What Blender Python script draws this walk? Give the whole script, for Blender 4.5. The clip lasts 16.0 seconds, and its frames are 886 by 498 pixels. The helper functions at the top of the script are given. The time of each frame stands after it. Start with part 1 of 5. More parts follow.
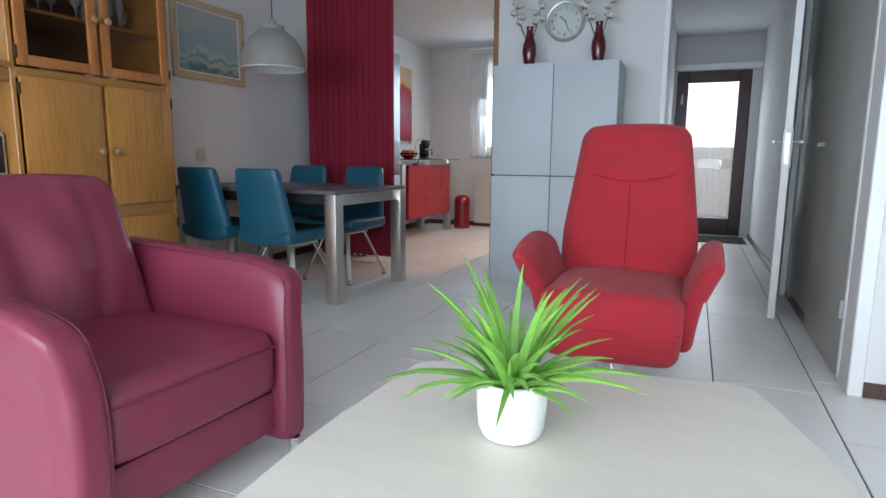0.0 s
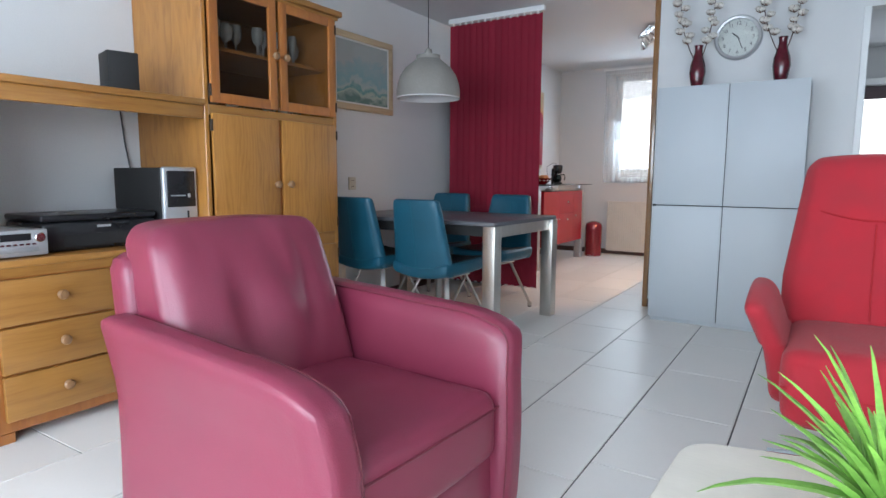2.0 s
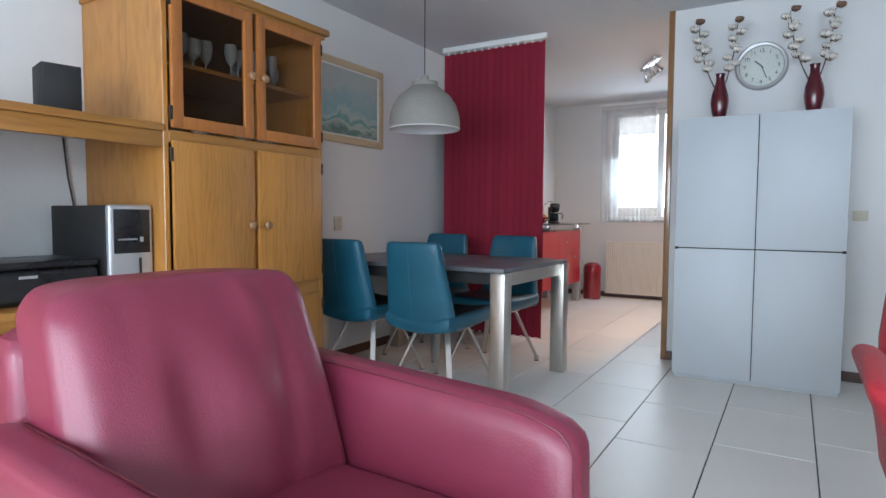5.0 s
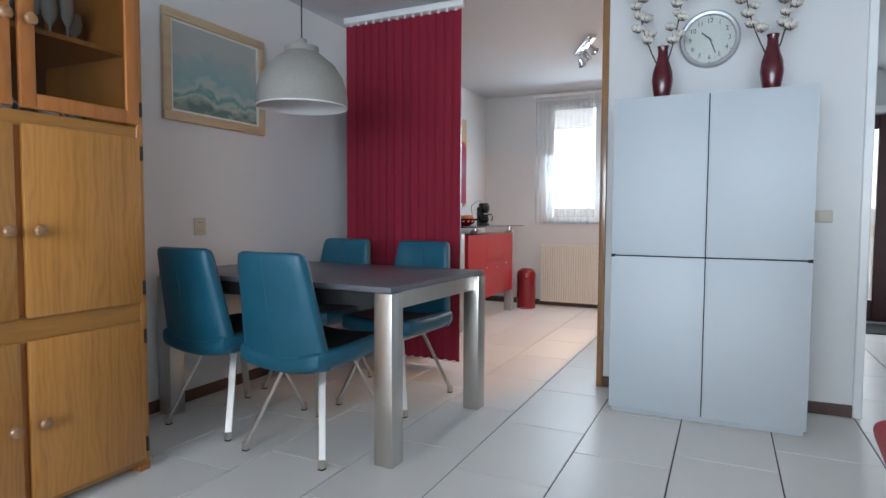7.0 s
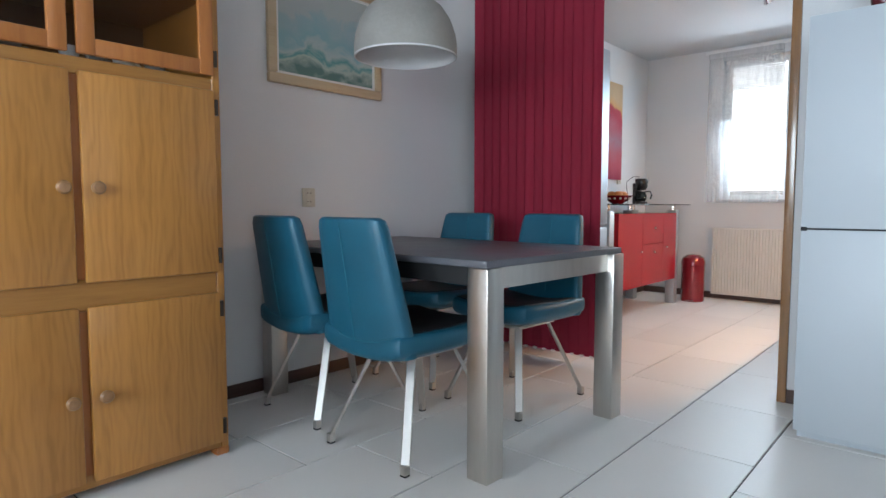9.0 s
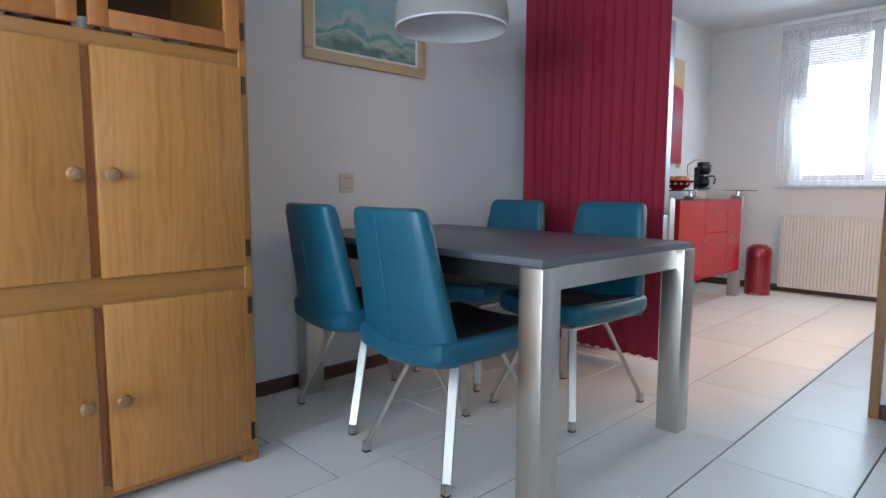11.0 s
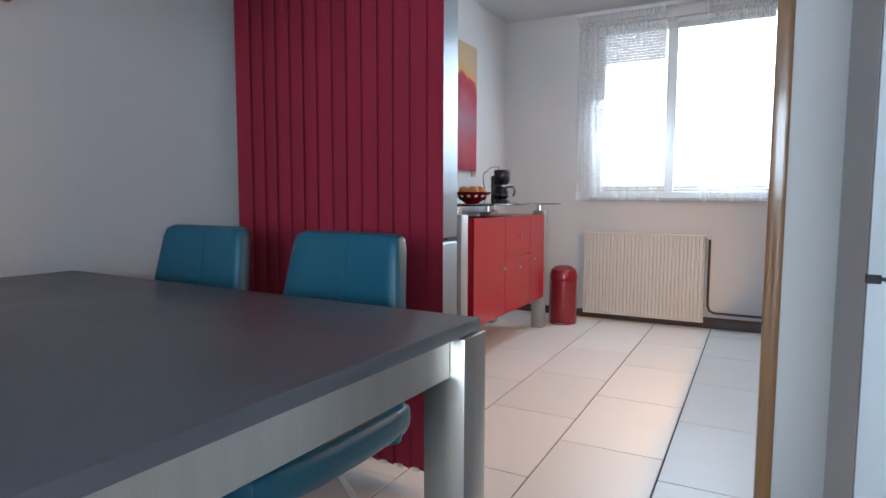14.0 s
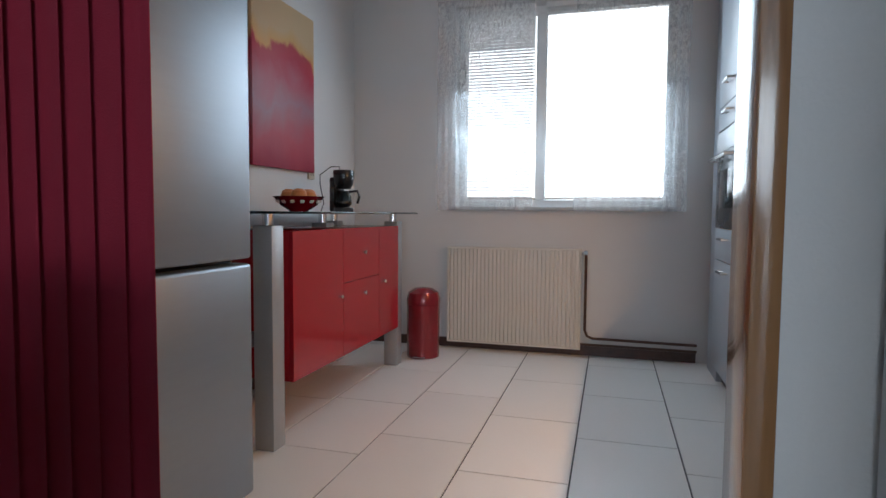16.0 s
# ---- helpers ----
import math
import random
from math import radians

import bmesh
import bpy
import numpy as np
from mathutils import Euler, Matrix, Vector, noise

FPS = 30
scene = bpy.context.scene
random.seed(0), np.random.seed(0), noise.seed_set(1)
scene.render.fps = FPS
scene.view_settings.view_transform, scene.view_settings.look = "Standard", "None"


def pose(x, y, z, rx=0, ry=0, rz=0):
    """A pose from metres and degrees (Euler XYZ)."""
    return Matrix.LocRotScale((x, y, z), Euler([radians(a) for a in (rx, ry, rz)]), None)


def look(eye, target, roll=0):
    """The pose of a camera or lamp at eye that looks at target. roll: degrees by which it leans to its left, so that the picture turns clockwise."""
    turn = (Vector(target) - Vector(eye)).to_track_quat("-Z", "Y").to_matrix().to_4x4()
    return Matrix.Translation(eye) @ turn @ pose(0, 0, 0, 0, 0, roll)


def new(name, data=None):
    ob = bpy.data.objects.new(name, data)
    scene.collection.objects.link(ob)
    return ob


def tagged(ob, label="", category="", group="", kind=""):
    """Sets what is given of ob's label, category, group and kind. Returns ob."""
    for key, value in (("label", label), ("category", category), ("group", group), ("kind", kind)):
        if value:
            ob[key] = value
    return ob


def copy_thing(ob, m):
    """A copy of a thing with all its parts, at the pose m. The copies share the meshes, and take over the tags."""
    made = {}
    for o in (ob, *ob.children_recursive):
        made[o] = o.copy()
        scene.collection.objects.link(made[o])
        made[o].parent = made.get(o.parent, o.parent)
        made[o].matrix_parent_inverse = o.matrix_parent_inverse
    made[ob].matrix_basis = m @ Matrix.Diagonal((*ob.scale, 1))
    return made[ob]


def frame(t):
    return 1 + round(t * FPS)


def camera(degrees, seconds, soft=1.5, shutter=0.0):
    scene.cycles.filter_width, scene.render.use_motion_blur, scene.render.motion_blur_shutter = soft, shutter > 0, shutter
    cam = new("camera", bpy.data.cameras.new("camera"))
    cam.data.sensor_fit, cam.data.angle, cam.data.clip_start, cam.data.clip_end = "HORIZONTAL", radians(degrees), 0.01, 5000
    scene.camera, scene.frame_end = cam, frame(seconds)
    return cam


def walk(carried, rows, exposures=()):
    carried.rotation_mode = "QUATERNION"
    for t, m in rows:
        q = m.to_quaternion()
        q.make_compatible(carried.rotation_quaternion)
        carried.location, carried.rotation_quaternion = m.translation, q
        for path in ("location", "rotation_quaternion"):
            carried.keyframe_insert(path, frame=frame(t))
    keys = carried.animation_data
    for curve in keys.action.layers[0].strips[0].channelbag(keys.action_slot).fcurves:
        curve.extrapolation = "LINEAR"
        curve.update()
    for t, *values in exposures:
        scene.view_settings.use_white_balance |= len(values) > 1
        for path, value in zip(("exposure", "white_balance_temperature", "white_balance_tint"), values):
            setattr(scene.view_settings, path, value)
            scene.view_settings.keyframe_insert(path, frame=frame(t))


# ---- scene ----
cam = camera(73.7, 16.0)
PATH = [
    (0, (0.244, -0.061, 0.972), (-0.521, 1.761, 0.665), 0.5),
    (0.5, (0.115, -0.035, 1.014), (-0.756, 1.738, 0.697), 0.6),
    (1, (0.026, -0.048, 1.043), (-0.929, 1.682, 0.732), 0.5),
    (1.5, (-0.082, -0.062, 1.012), (-1.107, 1.635, 0.743), 0.4),
    (2, (-0.187, -0.065, 1.032), (-1.252, 1.611, 0.789), 0.3),
    (2.5, (-0.242, -0.06, 1.021), (-1.338, 1.6, 0.817), 0.1),
    (3, (-0.231, -0.062, 1.015), (-1.361, 1.578, 0.831), 0.1),
    (3.2, (-0.247, -0.029, 1.005), (-1.396, 1.599, 0.832), 0.2),
    (5.3, (-0.595, 0.391, 1.058), (-1.561, 2.139, 0.951), 0.4),
    (5.5, (-0.624, 0.468, 1.076), (-1.551, 2.238, 0.966), 0.4),
    (6, (-0.649, 0.655, 1.085), (-1.51, 2.457, 0.972), 0.4),
    (6.5, (-0.641, 0.9, 1.062), (-1.485, 2.71, 0.95), 0.3),
    (7, (-0.654, 1.112, 1.038), (-1.514, 2.914, 0.929), 0.3),
    (7.5, (-0.716, 1.335, 1.001), (-1.63, 3.11, 0.883), 0.3),
    (8, (-0.746, 1.491, 0.994), (-1.789, 3.193, 0.86), 0.3),
    (8.5, (-0.728, 1.597, 0.95), (-1.938, 3.185, 0.822), 0.1),
    (9, (-0.713, 1.645, 0.928), (-2.033, 3.141, 0.784), 0.0),
    (9.5, (-0.72, 1.66, 0.904), (-2.094, 3.105, 0.748), 0.3),
    (9.7, (-0.717, 1.669, 0.907), (-2.113, 3.091, 0.74), 0.4),
    (11.8, (-1.044, 2.072, 0.966), (-2.466, 3.463, 0.75), 0.1),
    (12, (-1.082, 2.169, 0.967), (-2.473, 3.59, 0.753), 0.0),
    (12.5, (-1.171, 2.415, 0.976), (-2.489, 3.904, 0.766), -0.1),
    (13, (-1.262, 2.618, 0.980), (-2.492, 4.182, 0.789), 0.0),
    (13.5, (-1.326, 2.825, 0.988), (-2.421, 4.490, 0.810), -0.1),
    (14, (-1.372, 3.065, 0.977), (-2.304, 4.827, 0.808), 0.2),
    (14.5, (-1.408, 3.252, 0.971), (-2.217, 5.073, 0.811), 0.2),
    (15, (-1.470, 3.492, 0.972), (-2.186, 5.354, 0.815), 0.2),
    (15.5, (-1.516, 3.693, 0.955), (-2.116, 5.595, 0.816), 0.3),
    (16, (-1.522, 3.921, 0.945), (-2.065, 5.842, 0.824), 0.4),
]
EXPOSURES = [(0.0, -0.25, 6100, 10), (1.5, 0.05, 6050, 10), (5.5, 0.05, 6100, 10), (9.0, 0.28, 6050, 8), (12.0, 0.34, 5650, 7), (13.5, 0.27, 5700, 7), (14.5, 0.0, 5950, 9), (16.0, -0.62, 6000, 9)]
walk(cam, [(t, look(eye, target, roll)) for t, eye, target, roll in PATH], EXPOSURES)

# ---- world and lights ----
world = bpy.data.worlds.new("sky")
scene.world = world
world.use_nodes = True
wn = world.node_tree
sky = wn.nodes.new("ShaderNodeTexSky")
sky.sky_type = "NISHITA"
sky.sun_disc = False
sky.sun_elevation, sky.sun_rotation = radians(35), radians(200)
sky.air_density, sky.dust_density = 1.5, 4.0
wn.links.new(sky.outputs[0], wn.nodes["Background"].inputs[0])
wn.nodes["Background"].inputs[1].default_value = 0.15


def lamp(name, kind, m, energy, color, size=1.0, size_y=None, angle=None):
    d = bpy.data.lights.new(name, kind)
    d.energy, d.color = energy, color
    if kind == "AREA":
        d.size = size
        if size_y:
            d.shape, d.size_y = "RECTANGLE", size_y
    if angle:
        d.angle = radians(angle)
    ob = new(name, d)
    ob.matrix_world = m
    return ob


lamp("overcast_sun", "SUN", look((-3, -8, 8), (0, 0, 0)), 0.8, (1.0, 0.96, 0.9), angle=20)
lamp("window_light_living", "AREA", look((-0.45, -2.33, 1.35), (-0.45, 3.0, -2.0)), 275, (0.76, 0.89, 1.0), 4.4, 1.9)
lamp("window_light_kitchen", "AREA", look((-1.87, 7.93, 1.65), (-1.87, 4.0, -0.2)), 30, (0.74, 0.89, 1.0), 1.4, 1.3)
lamp("door_light_hall", "AREA", look((0.39, 8.14, 1.1), (0.39, 4.0, 1.0)), 9, (0.85, 0.93, 1.0), 0.5, 1.6)
lamp("under_cabinet_light", "AREA", look((-0.56, 5.95, 1.435), (-0.9, 5.95, 0.6)), 25, (1.0, 0.54, 0.23), 0.8, 0.03)


# ---- materials ----
def mat(name, color, rough=0.5, metal=0.0, vary=0.12, scale=6.0, fine=90.0, bump=0.05, coat=0.0, stretch=(1, 1, 1), rand=0.0, sheen=0.0):
    """A surface with two scales of variation in colour and roughness, and fine relief."""
    m = bpy.data.materials.new(name)
    m.use_nodes = True
    t = m.node_tree
    N, L = t.nodes, t.links
    b = N["Principled BSDF"]
    b.inputs["Metallic"].default_value = metal
    b.inputs["Coat Weight"].default_value = coat
    b.inputs["Coat Roughness"].default_value = 0.12
    b.inputs["Sheen Weight"].default_value = sheen
    co = N.new("ShaderNodeTexCoord")
    mp = N.new("ShaderNodeMapping")
    mp.inputs["Scale"].default_value = stretch
    L.new(co.outputs["Object"], mp.inputs["Vector"])
    n1, n2 = N.new("ShaderNodeTexNoise"), N.new("ShaderNodeTexNoise")
    for n, s in ((n1, scale), (n2, fine)):
        n.inputs["Scale"].default_value = s
        n.inputs["Detail"].default_value = 5
        L.new(mp.outputs[0], n.inputs["Vector"])
    mix = N.new("ShaderNodeMix")
    mix.data_type = "FLOAT"
    mix.inputs[0].default_value = 0.35
    L.new(n1.outputs["Fac"], mix.inputs[2])
    L.new(n2.outputs["Fac"], mix.inputs[3])
    ramp = N.new("ShaderNodeValToRGB")
    ramp.color_ramp.elements[0].position, ramp.color_ramp.elements[1].position = 0.3, 0.7
    ramp.color_ramp.elements[0].color = (*[c * (1 - vary) for c in color], 1)
    ramp.color_ramp.elements[1].color = (*[min(1, c * (1 + vary)) for c in color], 1)
    L.new(mix.outputs[0], ramp.inputs[0])
    out = ramp.outputs[0]
    if rand:
        oi = N.new("ShaderNodeObjectInfo")
        hv = N.new("ShaderNodeHueSaturation")
        mr = N.new("ShaderNodeMapRange")
        mr.inputs[3].default_value, mr.inputs[4].default_value = 1 - rand, 1 + rand
        L.new(oi.outputs["Random"], mr.inputs[0])
        L.new(mr.outputs[0], hv.inputs["Value"])
        L.new(out, hv.inputs["Color"])
        out = hv.outputs[0]
    L.new(out, b.inputs["Base Color"])
    rr = N.new("ShaderNodeMapRange")
    rr.inputs[3].default_value, rr.inputs[4].default_value = max(0.03, rough * 0.8), min(1, rough * 1.2)
    L.new(n1.outputs["Fac"], rr.inputs[0])
    L.new(rr.outputs[0], b.inputs["Roughness"])
    if bump:
        bp = N.new("ShaderNodeBump")
        bp.inputs["Strength"].default_value, bp.inputs["Distance"].default_value = bump, 0.01
        L.new(n2.outputs["Fac"], bp.inputs["Height"])
        L.new(bp.outputs[0], b.inputs["Normal"])
    return m


def wood(name, dark, light, axis, rough=0.4, coat=0.25, scale=3.0, figure=0.0):
    """Varnished wood, the grain along one axis (0, 1, 2), with cathedral figure where asked."""
    st = [9.0, 9.0, 9.0]
    st[axis] = 0.7
    m = mat(name, light, rough, coat=coat, stretch=st, scale=scale, fine=16, bump=0.05)
    t = m.node_tree
    r = [n for n in t.nodes if n.type == "VALTORGB"][0]
    r.color_ramp.elements[0].color = (*dark, 1)
    r.color_ramp.elements[1].color = (*light, 1)
    mid = r.color_ramp.elements.new(0.48)
    mid.color = (*[(a * 0.4 + b * 0.6) for a, b in zip(dark, light)], 1)
    if figure:
        mp = [n for n in t.nodes if n.type == "MAPPING"][0]
        oi, add, mp2, wv, mx = (t.nodes.new(k) for k in ("ShaderNodeObjectInfo", "ShaderNodeVectorMath", "ShaderNodeMapping", "ShaderNodeTexWave", "ShaderNodeMix"))
        sc = t.nodes.new("ShaderNodeMath")
        sc.operation, sc.inputs[1].default_value = "MULTIPLY", 17.0
        t.links.new(oi.outputs["Random"], sc.inputs[0])
        t.links.new([n for n in t.nodes if n.type == "TEX_COORD"][0].outputs["Object"], add.inputs[0])
        t.links.new(sc.outputs[0], add.inputs[1])
        st2 = [1.0, 1.0, 1.0]
        st2[axis] = 0.22
        mp2.inputs["Scale"].default_value = st2
        t.links.new(add.outputs[0], mp2.inputs["Vector"])
        wv.wave_type, wv.bands_direction = "BANDS", "Y"
        wv.inputs["Scale"].default_value, wv.inputs["Distortion"].default_value = 13.0, 16.0
        wv.inputs["Detail"].default_value, wv.inputs["Detail Scale"].default_value = 3.0, 0.9
        t.links.new(mp2.outputs[0], wv.inputs["Vector"])
        old = r.inputs[0].links[0].from_socket
        mx.data_type = "FLOAT"
        mx.inputs[0].default_value = figure * 0.6
        t.links.new(old, mx.inputs[2])
        t.links.new(wv.outputs["Fac"], mx.inputs[3])
        t.links.new(mx.outputs[0], r.inputs[0])
    return m


def glass(name, tint=(1, 1, 1), rough=0.0, ior=1.45):
    """Thin clear pane: mostly straight through, with gloss."""
    m = bpy.data.materials.new(name)
    m.use_nodes = True
    t = m.node_tree
    t.nodes.remove(t.nodes["Principled BSDF"])
    a, g, x, f = (t.nodes.new(k) for k in ("ShaderNodeBsdfTransparent", "ShaderNodeBsdfGlossy", "ShaderNodeMixShader", "ShaderNodeFresnel"))
    a.inputs[0].default_value = (*tint, 1)
    g.inputs["Roughness"].default_value = rough
    f.inputs[0].default_value = ior
    t.links.new(f.outputs[0], x.inputs[0])
    t.links.new(a.outputs[0], x.inputs[1])
    t.links.new(g.outputs[0], x.inputs[2])
    t.links.new(x.outputs[0], t.nodes["Material Output"].inputs[0])
    return m


def sheer(name, color, clear):
    m = bpy.data.materials.new(name)
    m.use_nodes = True
    t = m.node_tree
    t.nodes.remove(t.nodes["Principled BSDF"])
    tr, df, tl, m1, m2 = (t.nodes.new(k) for k in ("ShaderNodeBsdfTransparent", "ShaderNodeBsdfDiffuse", "ShaderNodeBsdfTranslucent", "ShaderNodeMixShader", "ShaderNodeMixShader"))
    df.inputs[0].default_value = tl.inputs[0].default_value = (*color, 1)
    wv = t.nodes.new("ShaderNodeTexNoise")
    wv.inputs["Scale"].default_value = 60
    mr = t.nodes.new("ShaderNodeMapRange")
    mr.inputs[3].default_value, mr.inputs[4].default_value = clear - 0.12, clear + 0.12
    t.links.new(wv.outputs["Fac"], mr.inputs[0])
    m1.inputs[0].default_value = 0.5
    t.links.new(df.outputs[0], m1.inputs[1])
    t.links.new(tl.outputs[0], m1.inputs[2])
    t.links.new(mr.outputs[0], m2.inputs[0])
    t.links.new(m1.outputs[0], m2.inputs[1])
    t.links.new(tr.outputs[0], m2.inputs[2])
    t.links.new(m2.outputs[0], t.nodes["Material Output"].inputs[0])
    return m


def ramp_art(name, stops, axis, warp, scale, rough=0.5):
    """A painted canvas: colour bands along an axis, broken up by brushy noise."""
    m = bpy.data.materials.new(name)
    m.use_nodes = True
    t = m.node_tree
    N, L = t.nodes, t.links
    co, sp, no, ma, rp = (N.new(k) for k in ("ShaderNodeTexCoord", "ShaderNodeSeparateXYZ", "ShaderNodeTexNoise", "ShaderNodeMath", "ShaderNodeValToRGB"))
    L.new(co.outputs["Generated"], sp.inputs[0])
    L.new(co.outputs["Generated"], no.inputs["Vector"])
    no.inputs["Scale"].default_value, no.inputs["Detail"].default_value = scale, 8
    no.inputs["Distortion"].default_value = 0.6
    ma.operation = "MULTIPLY_ADD"
    ma.inputs[1].default_value = warp
    L.new(no.outputs["Fac"], ma.inputs[0])
    L.new(sp.outputs[axis], ma.inputs[2])
    L.new(ma.outputs[0], rp.inputs[0])
    e = rp.color_ramp.elements
    e[0].position, e[0].color = stops[0][0], (*stops[0][1], 1)
    e[1].position, e[1].color = stops[-1][0], (*stops[-1][1], 1)
    for p, c in stops[1:-1]:
        k = e.new(p)
        k.color = (*c, 1)
    b = N["Principled BSDF"]
    b.inputs["Roughness"].default_value = rough
    L.new(rp.outputs[0], b.inputs["Base Color"])
    bp = N.new("ShaderNodeBump")
    bp.inputs["Strength"].default_value = 0.2
    L.new(no.outputs["Fac"], bp.inputs["Height"])
    L.new(bp.outputs[0], b.inputs["Normal"])
    return m


M_WALL = mat("wall_paint", (0.70, 0.695, 0.69), 0.85, vary=0.03, scale=1.5, fine=160, bump=0.12)
M_CEIL = mat("ceiling_paint", (0.62, 0.625, 0.635), 0.9, vary=0.03, scale=1.2, fine=220, bump=0.15)
M_TILE = mat("floor_tile", (0.82, 0.79, 0.75), 0.36, vary=0.02, scale=3.0, fine=70, bump=0.02, rand=0.04)
M_GROUT = mat("grout", (0.10, 0.095, 0.09), 0.9)
M_SKIRT = wood("brown_skirting", (0.045, 0.02, 0.014), (0.09, 0.042, 0.03), 1, 0.45)
M_JAMB = wood("jamb_wood", (0.17, 0.075, 0.028), (0.30, 0.15, 0.06), 2, 0.18, 0.8)
M_OAK = wood("oak_upright", (0.33, 0.135, 0.026), (0.475, 0.212, 0.045), 2, 0.34, 0.35, figure=0.24)
M_OAKH = wood("oak_level", (0.26, 0.104, 0.020), (0.40, 0.184, 0.040), 1, 0.38, 0.3)
M_OAKF = wood("oak_frame", (0.29, 0.092, 0.018), (0.42, 0.152, 0.034), 2, 0.36, 0.35)
M_KNOB = wood("knob_wood", (0.21, 0.10, 0.04), (0.31, 0.16, 0.07), 0, 0.35, 0.4)
# far darker than the oak: the cabinet's inner shade is in this colour
M_SHADEIN = mat("cabinet_inside_shaded", (0.17, 0.09, 0.04), 0.6)
M_HINGE = mat("dark_bronze", (0.05, 0.035, 0.025), 0.4, 0.8)
M_LEATHER = mat("rose_leather", (0.20, 0.026, 0.054), 0.36, vary=0.07, scale=5, fine=260, bump=0.10)
M_REDCLOTH = mat("red_wool", (0.36, 0.011, 0.022), 0.85, vary=0.14, scale=8, fine=420, bump=0.35, sheen=0.1)
M_TEAL = mat("teal_leather", (0.010, 0.088, 0.140), 0.42, vary=0.12, scale=7, fine=240, bump=0.12)
M_SEATPAD = mat("black_seat_leather", (0.012, 0.012, 0.014), 0.5, vary=0.2, fine=240, bump=0.1)
M_STITCH = mat("stitching", (0.03, 0.15, 0.20), 0.7)
M_SEAM = mat("leather_seam", (0.15, 0.02, 0.035), 0.5)
M_REDSEAM = mat("cloth_seam", (0.33, 0.008, 0.014), 0.9)
M_STEEL = mat("brushed_steel", (0.58, 0.55, 0.51), 0.32, 1.0, vary=0.08, scale=4, fine=60, stretch=(8, 8, 0.5), bump=0.03)
M_CHROME = mat("chrome", (0.75, 0.75, 0.76), 0.12, 1.0, vary=0.03, bump=0)
M_TABLE = mat("graphite_top", (0.10, 0.10, 0.112), 0.35, vary=0.06, scale=10, fine=160, bump=0.03)
M_COFFEE = mat("cream_table_top", (0.66, 0.60, 0.52), 0.42, vary=0.06, scale=3, fine=40, stretch=(1, 4, 1), bump=0.02)
M_LACQ = mat("silver_grey_lacquer", (0.50, 0.535, 0.565), 0.5, vary=0.03, scale=2, fine=200, bump=0.02)
M_SHADOWGAP = mat("shadow_gap", (0.03, 0.03, 0.032), 0.7)
M_BLIND = mat("red_blind_cloth", (0.25, 0.008, 0.028), 0.85, vary=0.08, scale=10, fine=300, bump=0.15, rand=0.06)
M_WHITE = mat("white_lacquer", (0.78, 0.78, 0.77), 0.4, vary=0.03, bump=0.01)
M_PVC = mat("white_plastic", (0.74, 0.73, 0.70), 0.35, vary=0.03, bump=0)
M_CREAM = mat("cream_plastic", (0.56, 0.51, 0.41), 0.4, vary=0.04, bump=0)
M_RAD = mat("radiator_enamel", (0.74, 0.70, 0.63), 0.4, vary=0.01, bump=0)
M_PIPE = mat("brown_pipe", (0.09, 0.045, 0.03), 0.4, 0.2)
M_REDGLOSS = mat("red_gloss", (0.36, 0.012, 0.022), 0.16, vary=0.04, scale=2, bump=0)
M_REDMETAL = mat("red_metal", (0.25, 0.007, 0.016), 0.22, 0.2, vary=0.06, bump=0, coat=0.5)
M_GREYLEG = mat("silver_leg", (0.42, 0.43, 0.44), 0.4, 0.5, vary=0.06)
M_FRIDGE = mat("fridge_steel", (0.30, 0.335, 0.37), 0.42, 0.8, vary=0.04, fine=120, stretch=(1, 1, 10), bump=0.02)
M_BLACK = mat("black_plastic", (0.012, 0.012, 0.014), 0.28, vary=0.15, bump=0.01)
M_BLACKM = mat("black_matte", (0.015, 0.014, 0.014), 0.7, vary=0.2, bump=0.05)
M_SILVER = mat("silver_plastic", (0.50, 0.50, 0.51), 0.35, 0.5, vary=0.04, bump=0)
M_CONCRETE = mat("lamp_concrete", (0.27, 0.25, 0.225), 0.75, vary=0.10, scale=6, fine=60, bump=0.15)
M_LAMPIN = mat("lamp_inside", (0.70, 0.68, 0.67), 0.25, vary=0.04, bump=0)
M_VASE = mat("dark_red_ceramic", (0.085, 0.006, 0.014), 0.18, vary=0.5, scale=24, fine=80, bump=0.05, coat=0.4)
M_TWIG = mat("twig", (0.075, 0.035, 0.022), 0.8)
M_COTTON = mat("cotton", (0.74, 0.69, 0.63), 0.95, vary=0.08, scale=40, fine=300, bump=0.5)
M_HUSK = mat("husk", (0.20, 0.11, 0.075), 0.85, vary=0.3, scale=40)
M_CLOCKF = mat("clock_face", (0.60, 0.62, 0.58), 0.5, vary=0.02, bump=0)
M_PRINT = mat("dark_print", (0.03, 0.03, 0.03), 0.6, bump=0)
M_LEAF = mat("aloe_leaf", (0.22, 0.44, 0.075), 0.4, vary=0.3, scale=14, fine=120, bump=0.05, rand=0.3)
M_POT = mat("white_pot", (0.80, 0.78, 0.74), 0.32, vary=0.02, bump=0.01)
M_SOIL = mat("soil", (0.03, 0.02, 0.014), 0.95, bump=0.6)
M_FRAMEW = wood("pale_frame", (0.46, 0.34, 0.20), (0.60, 0.47, 0.30), 1, 0.5, 0.1)
M_DOORBR = mat("dark_brown_paint", (0.042, 0.008, 0.010), 0.3, vary=0.1, bump=0.02)
M_CLOSET = mat("grey_gloss_door", (0.36, 0.335, 0.30), 0.22, vary=0.06, scale=1.5, bump=0.01)
M_UNIT = mat("kitchen_front", (0.40, 0.44, 0.48), 0.35, vary=0.04, bump=0)
